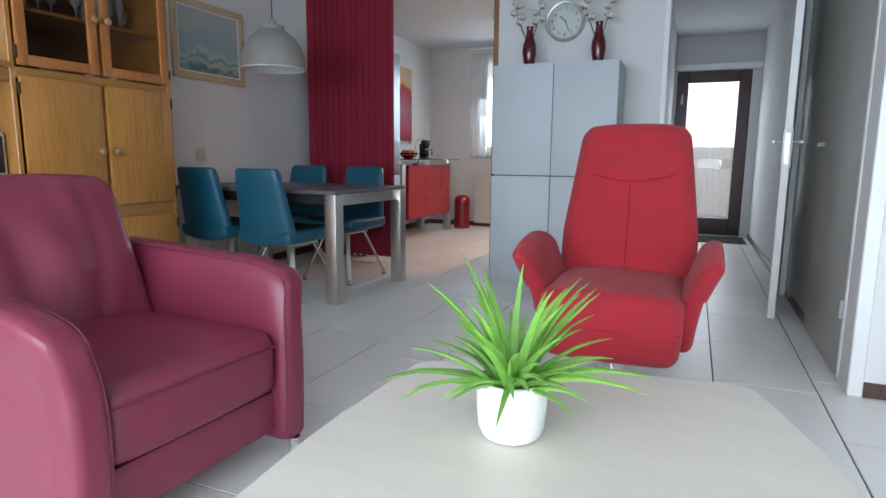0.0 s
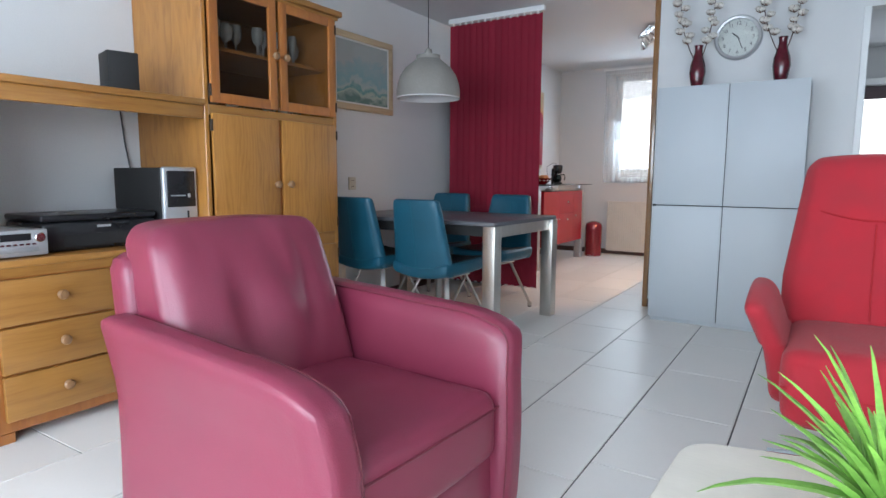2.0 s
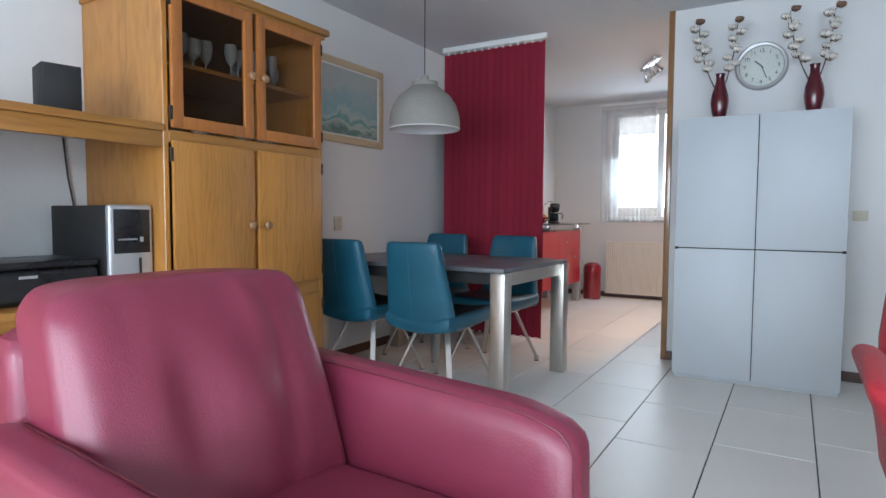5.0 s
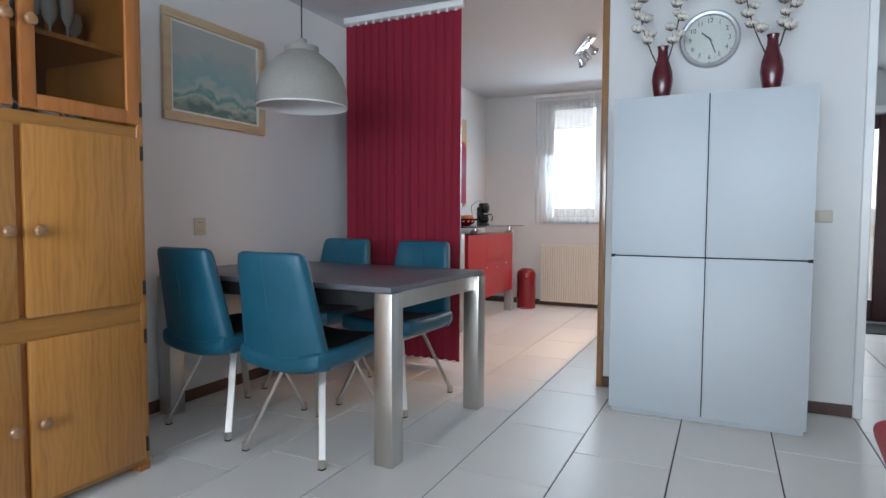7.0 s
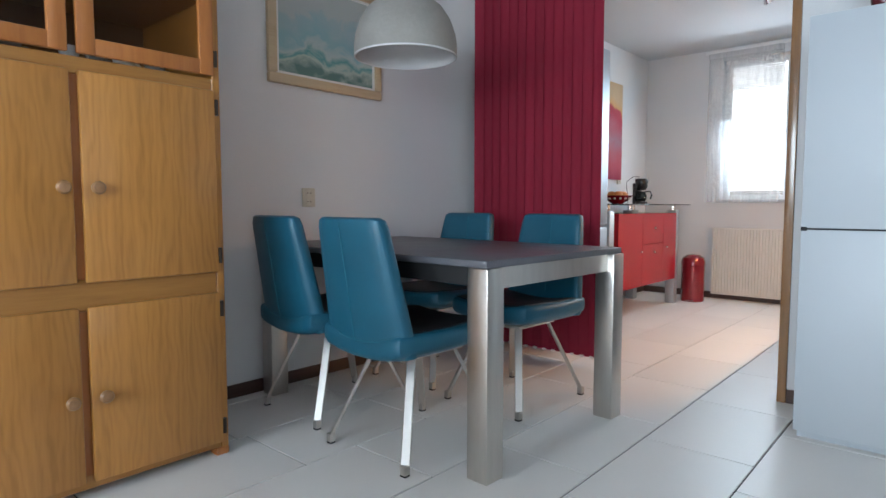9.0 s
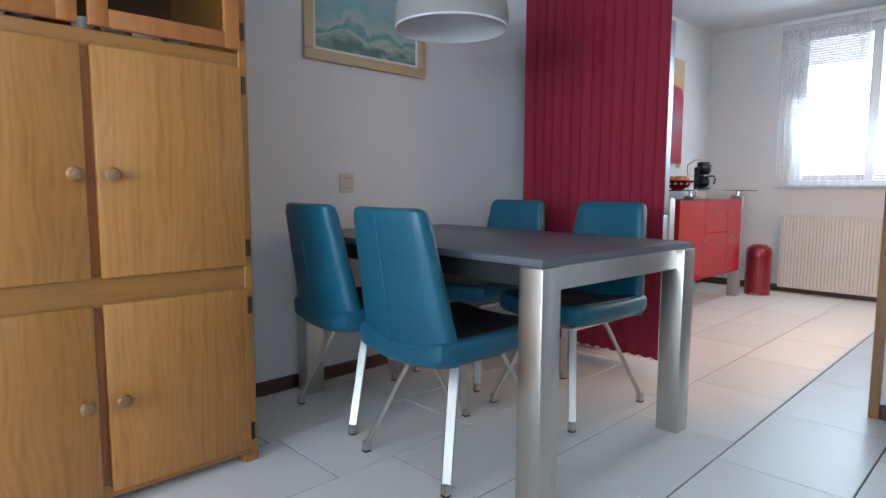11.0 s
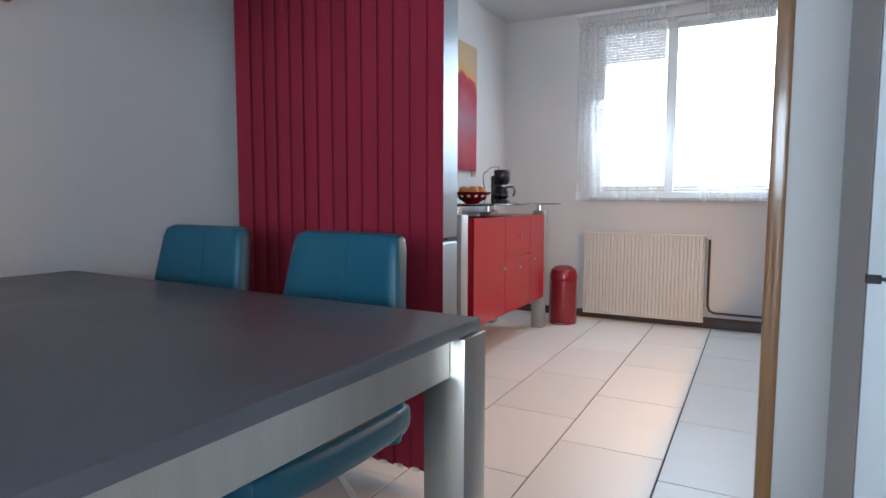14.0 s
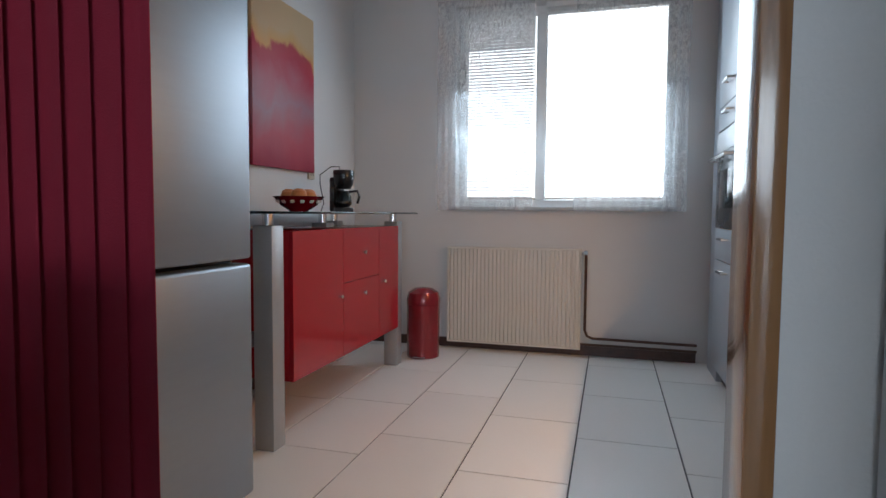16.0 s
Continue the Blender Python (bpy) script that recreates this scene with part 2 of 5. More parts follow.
M_UNITSIDE = wood("kitchen_side", (0.42, 0.21, 0.07), (0.55, 0.30, 0.11), 2, 0.5)
M_GLASS = glass("clear_glass")
# tint below white deepens the shade seen inside the cabinet
M_CABGLASS = glass("cabinet_glass", (0.80, 0.76, 0.72), ior=1.2)
M_SMOKE = glass("dark_glass_top", (0.25, 0.30, 0.30))
M_SHEER = sheer("sheer_curtain", (0.88, 0.89, 0.89), 0.73)
M_NET = sheer("net_curtain", (0.80, 0.80, 0.80), 0.35)
M_SLAT = mat("blind_slat", (0.78, 0.80, 0.81), 0.4, vary=0.03, bump=0)
M_MAT = mat("door_mat", (0.03, 0.035, 0.035), 0.95, fine=300, bump=0.6)
M_FRUIT = mat("fruit", (0.55, 0.22, 0.07), 0.45, vary=0.25, scale=9)
M_SEA = ramp_art("sea_painting", [(0.30, (0.10, 0.20, 0.18)), (0.42, (0.42, 0.50, 0.44)), (0.50, (0.10, 0.30, 0.30)), (0.60, (0.42, 0.50, 0.48)), (0.72, (0.24, 0.42, 0.45)), (0.95, (0.34, 0.44, 0.45)), (1.25, (0.42, 0.46, 0.44))], 2, 0.62, 4.5)
M_SUNSET = ramp_art("red_canvas_paint", [(0.22, (0.34, 0.015, 0.05)), (0.42, (0.44, 0.06, 0.09)), (0.60, (0.34, 0.16, 0.20)), (0.72, (0.40, 0.09, 0.13)), (0.82, (0.40, 0.02, 0.05)), (0.88, (0.42, 0.03, 0.05)), (0.91, (0.64, 0.36, 0.13)), (1.25, (0.60, 0.42, 0.24))], 2, 0.42, 2.2)
M_GREYART = ramp_art("grey_print", [(0.2, (0.62, 0.60, 0.57)), (1.2, (0.30, 0.32, 0.36))], 2, 0.6, 3.0)
M_GROUND = mat("paving_outside", (0.33, 0.32, 0.30), 0.9, vary=0.15, scale=1.0, fine=12)
M_FENCE = mat("pale_boards", (0.42, 0.40, 0.37), 0.8, vary=0.15, stretch=(6, 6, 0.6))


# ---- builders ----
def rbox(x0, x1, y0, y1, z0, z1, r=0.0, seg=2, bm=None):
    own = bmesh.new()
    bmesh.ops.create_cube(own, size=1.0)
    for v in own.verts:
        v.co = Vector(((x0 + x1) / 2 + v.co.x * (x1 - x0), (y0 + y1) / 2 + v.co.y * (y1 - y0), (z0 + z1) / 2 + v.co.z * (z1 - z0)))
    if r:
        bmesh.ops.bevel(own, geom=own.edges[:], offset=min(r, 0.45 * min(x1 - x0, y1 - y0, z1 - z0)), segments=seg, profile=0.5, affect="EDGES")
    return own


def soft_box(x0, x1, y0, y1, z0, z1, r, n=12, shape=None):
    """A rounded block of many faces that shape() may bend."""
    b = bmesh.new()
    bmesh.ops.create_cube(b, size=2.0)
    bmesh.ops.subdivide_edges(b, edges=b.edges[:], cuts=n, use_grid_fill=True)
    c = Vector(((x0 + x1) / 2, (y0 + y1) / 2, (z0 + z1) / 2))
    h = Vector(((x1 - x0) / 2, (y1 - y0) / 2, (z1 - z0) / 2))
    for v in b.verts:
        u = v.co.copy()
        p = Vector([math.copysign(abs(u[i]) ** 0.8, u[i]) * h[i] for i in range(3)])
        q = Vector([max(-(h[i] - r), min(h[i] - r, p[i])) for i in range(3)])
        d = p - q
        if d.length > 1e-6:
            p = q + d.normalized() * r
        v.co = c + p
        if shape:
            v.co = shape(v.co.copy(), u)
    return b


def tube(points, r, n=8, r1=None):
    """A round rod along points, tapering to r1."""
    b = bmesh.new()
    rings = []
    pts = [Vector(p) for p in points]
    for i, p in enumerate(pts):
        d = (pts[min(i + 1, len(pts) - 1)] - pts[max(i - 1, 0)]).normalized()
        a = d.orthogonal().normalized() if abs(d.z) > 0.95 else d.cross(Vector((0, 0, 1))).normalized()
        c = d.cross(a)
        k = r if r1 is None else r + (r1 - r) * i / (len(pts) - 1)
        rings.append([b.verts.new(p + k * (math.cos(2 * math.pi * j / n) * a + math.sin(2 * math.pi * j / n) * c)) for j in range(n)])
    for A, B in zip(rings, rings[1:]):
        for j in range(n):
            b.faces.new((A[j], A[(j + 1) % n], B[(j + 1) % n], B[j]))
    b.faces.new(rings[0][::-1])
    b.faces.new(rings[-1])
    bmesh.ops.recalc_face_normals(b, faces=b.faces[:])
    return b


def lathe(profile, n=32, close=True):
    """A turned form: (radius, height) pairs about z."""
    b = bmesh.new()
    rings = [[b.verts.new((r * math.cos(2 * math.pi * j / n), r * math.sin(2 * math.pi * j / n), z)) for j in range(n)] for r, z in profile]
    for A, B in zip(rings, rings[1:]):
        for j in range(n):
            b.faces.new((A[j], A[(j + 1) % n], B[(j + 1) % n], B[j]))
    if close:
        b.faces.new(rings[0][::-1])
        b.faces.new(rings[-1])
    bmesh.ops.recalc_face_normals(b, faces=b.faces[:])
    return b


def bar(p, q, w, d):
    """A flat square bar from p to q."""
    p, q = Vector(p), Vector(q)
    b = rbox(-w / 2, w / 2, -d / 2, d / 2, 0, (q - p).length, 0.003, 1)
    b.transform(Matrix.Translation(p) @ (q - p).to_track_quat("Z", "Y").to_matrix().to_4x4())
    return b


def put(bm, x, y, z, rx=0, ry=0, rz=0):
    bm.transform(pose(x, y, z, rx, ry, rz))
    return bm


def mesh(name, bm, material, smooth=35):
    me = bpy.data.meshes.new(name)
    bm.to_mesh(me)
    bm.free()
    me.materials.append(material)
    if smooth:
        me.shade_smooth()
        me.set_sharp_from_angle(angle=radians(smooth))
    return me


def part(name, bm, material, parent, label="", smooth=35):
    ob = new(name, mesh(name, bm, material, smooth))
    ob.parent = parent
    return tagged(ob, label) if label else ob


def thing(name, label, category, m=None, group=""):
    ob = new(name)
    ob.empty_display_size = 0.1
    ob.matrix_basis = m or Matrix.Identity(4)
    return tagged(ob, label, category, group)


def setting(name, bm, material, label, category):
    return tagged(new(name, mesh(name, bm, material)), label, category, kind="structure")


def text(name, body, size, parent, m, material):
    c = bpy.data.curves.new(name, "FONT")
    c.body, c.size, c.align_x, c.align_y, c.extrude = body, size, "CENTER", "CENTER", 0.0004
    c.materials.append(material)
    ob = new(name, c)
    ob.parent = parent
    ob.matrix_basis = m
    return ob


def joined(*bms):
    out = bmesh.new()
    for b in bms:
        me = bpy.data.meshes.new("tmp")
        b.to_mesh(me)
        out.from_mesh(me)
        b.free()
        bpy.data.meshes.remove(me)
    return out


# ---- large structure ----
TOP = 2.48
XL, XR, YB, YK = -3.34, 2.4, -2.4, 7.95
setting("floor_slab", rbox(XL - 0.15, XR + 0.15, YB - 0.15, 8.4, -0.2, -0.004), M_GROUT, "dark grout and screed under the floor tiles", "floor")
setting("ceiling", rbox(XL - 0.15, XR + 0.15, YB - 0.15, 8.4, TOP, TOP + 0.2), M_CEIL, "smooth matt white painted ceiling", "ceiling")


def wall(name, x0, x1, y0, y1, z0=0.0, z1=TOP, label="matt off-white painted wall"):
    return setting(name, rbox(x0, x1, y0, y1, z0, z1), M_WALL, label, "wall")


wall("wall_west", XL - 0.15, XL, YB - 0.15, YK)
wall("wall_partition", -1.308, 0.0, 4.78, 4.88)
wall("wall_hall_lintel", 0.0, 0.92, 4.78, 4.88, 2.14)
wall("wall_kitchen_hall", -0.36, -0.06, 4.88, 8.2)
wall("wall_hall_east", 0.92, 1.05, 2.92, 8.2)
wall("wall_closet_front", 0.95, XR, 2.78, 2.92)
wall("wall_east", XR, XR + 0.15, YB, 2.92)
wall("wall_hall_end_above", -0.06, 0.92, 8.2, 8.35, 2.06)
wall("wall_hall_end_side", 0.82, 0.92, 8.2, 8.35, 0, 2.06)
wall("wall_hall_end_edge", -0.06, -0.03, 8.2, 8.35, 0, 2.06)
# kitchen window wall
WX0, WX1, WZ0, WZ1 = -2.575, -1.14, 0.99, 2.36
wall("wall_north_a", XL - 0.15, WX0, YK, YK + 0.2)
wall("wall_north_b", WX1, -0.06, YK, YK + 0.2)
wall("wall_north_below", WX0, WX1, YK, YK + 0.2, 0, WZ0)
wall("wall_north_above", WX0, WX1, YK, YK + 0.2, WZ1, TOP)
# living room window wall, behind
wall("wall_south_a", XL, -2.7, YB - 0.15, YB)
wall("wall_south_b", 1.8, XR + 0.15, YB - 0.15, YB)
wall("wall_south_below", -2.7, 1.8, YB - 0.15, YB, 0, 0.4)
wall("wall_south_above", -2.7, 1.8, YB - 0.15, YB, 2.3, TOP)


def window(name, x0, x1, y, z0, z1, mullions, label):
    w = thing(name, label, "window")
    w["kind"] = "structure"
    f = 0.05
    for a, b, c, d in ((x0, x1, z0, z0 + f), (x0, x1, z1 - f, z1), (x0, x0 + f, z0 + f, z1 - f), (x1 - f, x1, z0 + f, z1 - f)):
        part("window_frame", rbox(a, b, y - 0.03, y + 0.03, c, d, 0.004, 1), M_WHITE, w)
    xs = [x0 + f, *mullions, x1 - f]
    for m in mullions:
        part("mullion", rbox(m - 0.035, m + 0.035, y - 0.03, y + 0.03, z0 + f, z1 - f, 0.004, 1), M_WHITE, w)
    for a, b in zip(xs, xs[1:]):
        p = part("pane", rbox(a, b, y - 0.004, y + 0.004, z0 + f, z1 - f), M_GLASS, w)
        p.visible_shadow = False
    return w


window("window_1", WX0, WX1, YK + 0.14, WZ0, WZ1, [-2.0], "white framed kitchen window with two panes")
window("window_2", -2.7, 1.8, YB - 0.1, 0.4, 2.3, [-1.2, 0.3], "wide white framed living room window")
setting("window_sill", rbox(WX0 - 0.03, WX1 + 0.02, YK - 0.05, YK + 0.1, WZ0 - 0.025, WZ0 + 0.002, 0.004, 1), mat("sill_stone", (0.42, 0.43, 0.43), 0.4), "narrow grey window sill", "window sill")

# skirting, jamb and door frame
for nm, b in (("a", (XL, XL + 0.012, YB, 4.88)), ("b", (XL, XL + 0.012, 4.88, YK)), ("c", (XL + 0.012, -0.98, YK - 0.012, YK)), ("d", (-1.308, -0.03, 4.768, 4.78)),
              ("e", (0.95, XR, 2.768, 2.78)), ("f", (0.908, 0.92, 3.86, 4.76)), ("g", (-0.06, -0.048, 4.9, 8.2)), ("h", (0.908, 0.92, 4.9, 8.2))):
    setting("baseboard_" + nm, rbox(b[0], b[1], b[2], b[3], 0, 0.065, 0.003, 1), M_SKIRT, "low dark brown skirting board", "skirting")
setting("trim_jamb", rbox(-1.347, -1.308, 4.762, 4.895, 0, TOP, 0.004, 2), M_JAMB, "varnished brown wooden end post of the partition", "door jamb")
setting("trim_hall_left", rbox(-0.03, 0.012, 4.765, 4.895, 0, 2.14, 0.004, 1), M_WHITE, "white painted door frame post", "door frame")
setting("trim_hall_right", rbox(0.875, 0.918, 4.765, 4.895, 0, 2.14, 0.004, 1), M_WHITE, "white painted door frame post", "door frame")
setting("trim_closet_post", rbox(0.895, 0.95, 2.765, 2.93, 0, TOP, 0.004, 1), M_WHITE, "white painted post at the closet corner", "door frame")
setting("door_mat_strip", rbox(0.02, 0.86, 7.55, 8.12, 0.0005, 0.012, 0.003, 1), M_MAT, "dark grey coir mat before the front door", "door mat")
setting("trim_hall_beam", rbox(-0.058, 0.918, 8.10, 8.199, 2.06, 2.13, 0.004, 1), M_WHITE, "white ledge above the front door", "trim")
setting("ground_outside", rbox(-300, 300, -300, 300, -0.5, -0.25), M_GROUND, "pale paved ground outside", "ground")
setting("garden_fence", rbox(-9, 6, 15.0, 15.1, -0.25, 1.25), M_FENCE, "pale board fence across the street", "fence")


def front_door():
    d = thing("door_1", "dark brown front door with a netted glass pane", "door")
    d["kind"] = "structure"
    x0, x1, y, z1 = -0.03, 0.82, 8.22, 2.06
    for a, b, c, e in ((x0, 0.11, 0.02, z1), (0.68, x1, 0.02, z1), (0.11, 0.68, 0.02, 0.23), (0.11, 0.68, 1.92, z1)):
        part("rail", rbox(a, b, y, y + 0.05, c, e, 0.006, 1), M_DOORBR, d)
    p = part("pane", rbox(0.11, 0.68, y + 0.02, y + 0.028, 0.23, 1.92), M_GLASS, d)
    p.visible_shadow = False
    b = bmesh.new()
    k = 60
    for (za, zb) in ((0.25, 0.86), (0.98, 1.91)):
        prev = None
        for i in range(k + 1):
            x = 0.115 + 0.56 * i / k
            yy = y + 0.008 + 0.004 * math.sin(i * 0.9)
            q = (b.verts.new((x, yy, za)), b.verts.new((x, yy, zb)))
            if prev:
                b.faces.new((prev[0], q[0], q[1], prev[1]))
            prev = q
    part("net_curtain", b, M_NET, d, "sheer white net curtain")
    part("handle", joined(rbox(0.03, 0.055, y - 0.008, y, 1.66, 1.78, 0.004), ), M_SILVER, d)
    part("threshold", rbox(x0, x1, y - 0.03, y + 0.05, 0.0, 0.02, 0.004), M_SILVER, d)


front_door()


def hall_door():
    m = pose(0.874, 4.76, 0, 0, 0, -8.3)
    d = thing("door_2", "open white interior door seen edge on", "door", m)
    d["kind"] = "structure"
    part("leaf", rbox(-0.042, 0, -0.81, 0, 0.012, 2.1, 0.003, 1), M_WHITE, d)
    for s in (-1, 1):
        x = 0.0 if s > 0 else -0.042
        part("lock_plate", rbox(min(x, x + s * 0.006), max(x, x + s * 0.006), -0.78, -0.745, 0.93, 1.15, 0.002, 1), M_SILVER, d)
        part("handle", joined(tube([(x, -0.762, 1.08), (x + s * 0.05, -0.762, 1.08)], 0.009), tube([(x + s * 0.05, -0.765, 1.08), (x + s * 0.05, -0.65, 1.08)], 0.009)), M_SILVER, d)
    part("lock_case", rbox(-0.033, -0.009, -0.813, -0.81, 0.95, 1.13), M_SILVER, d)


hall_door()


def closet_door(name, x, y0, y1, z0, hinge):
    d = thing(name, "closed grey gloss closet door with a small knob", "closet door", group="closet doors in the hall wall")
    d["kind"] = "structure"
    part("leaf", rbox(x, 0.94 if x > 0.9 else 0.92, y0, y1, z0, 2.3, 0.003, 1), M_CLOSET, d)
    k = y1 - 0.05 if hinge else y0 + 0.05
    part("knob", tube([(x, k, 1.06), (x - 0.025, k, 1.06)], 0.011, 10), M_SILVER, d)
    if hinge:
        part("hinge", tube([(x - 0.008, y0 + 0.005, 0.28), (x - 0.008, y0 + 0.005, 0.36)], 0.009, 8), M_SILVER, d)
        part("edge_strip", rbox(x - 0.003, x + 0.03, y0 - 0.03, y0 - 0.001, 0.01, 2.3, 0.002, 1), M_WHITE, d)


closet_door("door_3", 0.895, 2.97, 3.84, 0.01, True)
closet_door("door_4", 0.905, 3.86, 4.74, 0.07, False)


# ---- oak wall unit ----
FX = -2.76          # front plane of the carcass
BACK = XL + 0.004


def oak_panel(parent, y0, y1, z0, z1, name="door", knob=None, x=FX, hinge=None):
    d = part(name, rbox(x + 0.001, x + 0.022, y0, y1, z0, z1, 0.007, 2), M_OAK if name == "door" else M_OAKH, parent)
    if knob:
        k = lathe([(0.009, 0), (0.009, 0.014), (0.019, 0.018), (0.021, 0.028), (0.016, 0.036), (0.004, 0.039)], 16)
        part("knob", put(k, x + 0.022, knob[0], knob[1], 0, 90, 0), M_KNOB, d, "turned wooden knob")
    if hinge:
        for z in (z0 + 0.06, z1 - 0.06):
            part("hinge", tube([(x + 0.016, hinge, z - 0.028), (x + 0.016, hinge, z + 0.028)], 0.008, 8), M_HINGE, d, "dark bronze hinge")
    return d


def tower():
    t = thing("display_cabinet", "tall oak display cabinet with glazed upper doors", "cabinet")
    y0, y1, ys = 1.80, 2.742, 2.266
    part("side_panel", rbox(BACK, FX, y0, y0 + 0.025, 0.0, 1.985, 0.003, 1), M_OAK, t)
    part("side_panel", rbox(BACK, FX, y1 - 0.03, y1, 0.0, 1.985, 0.003, 1), M_OAK, t)
    part("back_panel", rbox(BACK, BACK + 0.01, y0 + 0.026, y1 - 0.031, 0.08, 1.98), M_SHADEIN, t)
    part("cornice", joined(rbox(BACK, FX + 0.035, y0 - 0.03, y1 + 0.03, 1.99, 2.025, 0.008, 2), rbox(BACK, FX + 0.015, y0 - 0.012, y1 + 0.012, 1.972, 1.989, 0.003, 1)), M_OAKH, t)
    for z0, z1 in ((0.03, 0.075), (0.60, 0.70), (1.33, 1.383)):
        part("shelf", rbox(BACK + 0.012, FX - 0.001, y0 + 0.026, y1 - 0.031, z0, z1, 0.002, 1), M_OAKH, t)
    part("shelf", rbox(BACK + 0.012, FX - 0.06, y0 + 0.026, y1 - 0.031, 1.665, 1.683), M_OAKH, t)
    part("stile", rbox(FX - 0.03, FX - 0.001, ys - 0.02, ys + 0.02, 0.0755, 0.5995), M_OAKF, t)
    part("stile", rbox(FX - 0.03, FX - 0.001, ys - 0.02, ys + 0.02, 0.7005, 1.3295), M_OAKF, t)
    for a in (y0, y1 - 0.05):
        part("foot", rbox(FX - 0.05, FX + 0.004, a, a + 0.05, 0, 0.029, 0.004, 1), M_OAKF, t)
    for a, b, s in ((y0 + 0.03, ys - 0.012, 1), (ys + 0.012, y1 - 0.03, -1)):
        ky = b - 0.035 if s > 0 else a + 0.035
        hy = a - 0.006 if s > 0 else b + 0.006
        oak_panel(t, a, b, 0.055, 0.615, knob=(ky, 0.33), hinge=hy)
        oak_panel(t, a, b, 0.69, 1.34, knob=(ky, 0.985), hinge=hy)
        z0, z1, f = 1.39, 1.972, 0.052
        d = part("glass_door", rbox(FX + 0.001, FX + 0.022, a, a + f, z0, z1, 0.005), M_OAKF, t, "oak framed glazed door")
        part("stile", rbox(FX + 0.001, FX + 0.022, b - f, b, z0, z1, 0.005), M_OAKF, d)
        part("rail", rbox(FX + 0.002, FX + 0.021, a + f - 0.002, b - f + 0.002, z0, z0 + f, 0.005), M_OAKF, d)
        part("rail", rbox(FX + 0.002, FX + 0.021, a + f - 0.002, b - f + 0.002, z1 - f, z1, 0.005), M_OAKF, d)
        part("pane", rbox(FX + 0.008, FX + 0.011, a + f - 0.004, b - f + 0.004, z0 + f - 0.004, z1 - f + 0.004), M_CABGLASS, d).visible_shadow = False
        k = lathe([(0.009, 0), (0.009, 0.014), (0.019, 0.018), (0.021, 0.028), (0.016, 0.036), (0.004, 0.039)], 16)
        part("knob", put(k, FX + 0.022, b - 0.025 if s > 0 else a + 0.025, 1.675, 0, 90, 0), M_KNOB, d, "turned wooden knob")
        for z in (1.45, 1.91):
            part("hinge", tube([(FX + 0.016, hy, z - 0.028), (FX + 0.016, hy, z + 0.028)], 0.008, 8), M_HINGE, d, "dark bronze hinge")


tower()


def low_unit():
    t = thing("chest_of_drawers", "low oak unit with three drawer rows and round knobs", "cabinet")
    y0, y1 = 0.835, 1.795
    part("top", rbox(BACK, FX + 0.015, y0, y1, 0.68, 0.708, 0.004), M_OAKH, t)
    part("body", rbox(BACK, FX, y0, y1, 0.04, 0.679, 0.003, 1), M_OAKF, t)
    for a in (y0, y1 - 0.06):
        part("foot", rbox(FX - 0.06, FX, a, a + 0.06, 0, 0.039), M_OAKF, t)
    part("rail", rbox(FX + 0.0005, FX + 0.008, y0, y1, 0.642, 0.679), M_OAKH, t)
    for a, b in ((y0 + 0.03, 1.298), (1.335, y1 - 0.025)):
        for z0, z1 in ((0.458, 0.636), (0.272, 0.450), (0.086, 0.264)):
            oak_panel(t, a, b, z0, z1, "drawer", ((a + b) / 2, (z0 + z1) / 2 + 0.01))


low_unit()


def left_unit():
    t = thing("side_cabinet", "oak side cabinet with a door above drawers", "cabinet")
    y0, y1 = -0.12, 0.83
    part("body", rbox(BACK, FX, y0, y1, 0.03, 1.36, 0.003, 1), M_OAKF, t)
    part("top", rbox(BACK, FX + 0.02, y0, y1 - 0.002, 1.362, 1.40, 0.005), M_OAKH, t)
    part("foot", rbox(FX - 0.06, FX, y0, y1, 0, 0.029), M_OAKF, t)
    for a, b, k in ((y0 + 0.03, 0.345, 0.31), (0.365, y1 - 0.035, 0.40)):
        oak_panel(t, a, b, 0.70, 1.33, knob=(k, 0.985))
        for z0, z1 in ((0.48, 0.64), (0.28, 0.46), (0.08, 0.26)):
            oak_panel(t, a, b, z0, z1, "drawer", ((a + b) / 2, (z0 + z1) / 2))


left_unit()
bridge = thing("bridge_shelf", "oak bridge shelf between the cabinets", "shelf")
part("board", rbox(BACK, FX + 0.012, 0.832, 1.797, 1.372, 1.402, 0.005), M_OAKH, bridge)
part("apron", rbox(FX - 0.03, FX - 0.002, 0.832, 1.797, 1.308, 1.371, 0.004), M_OAKH, bridge)


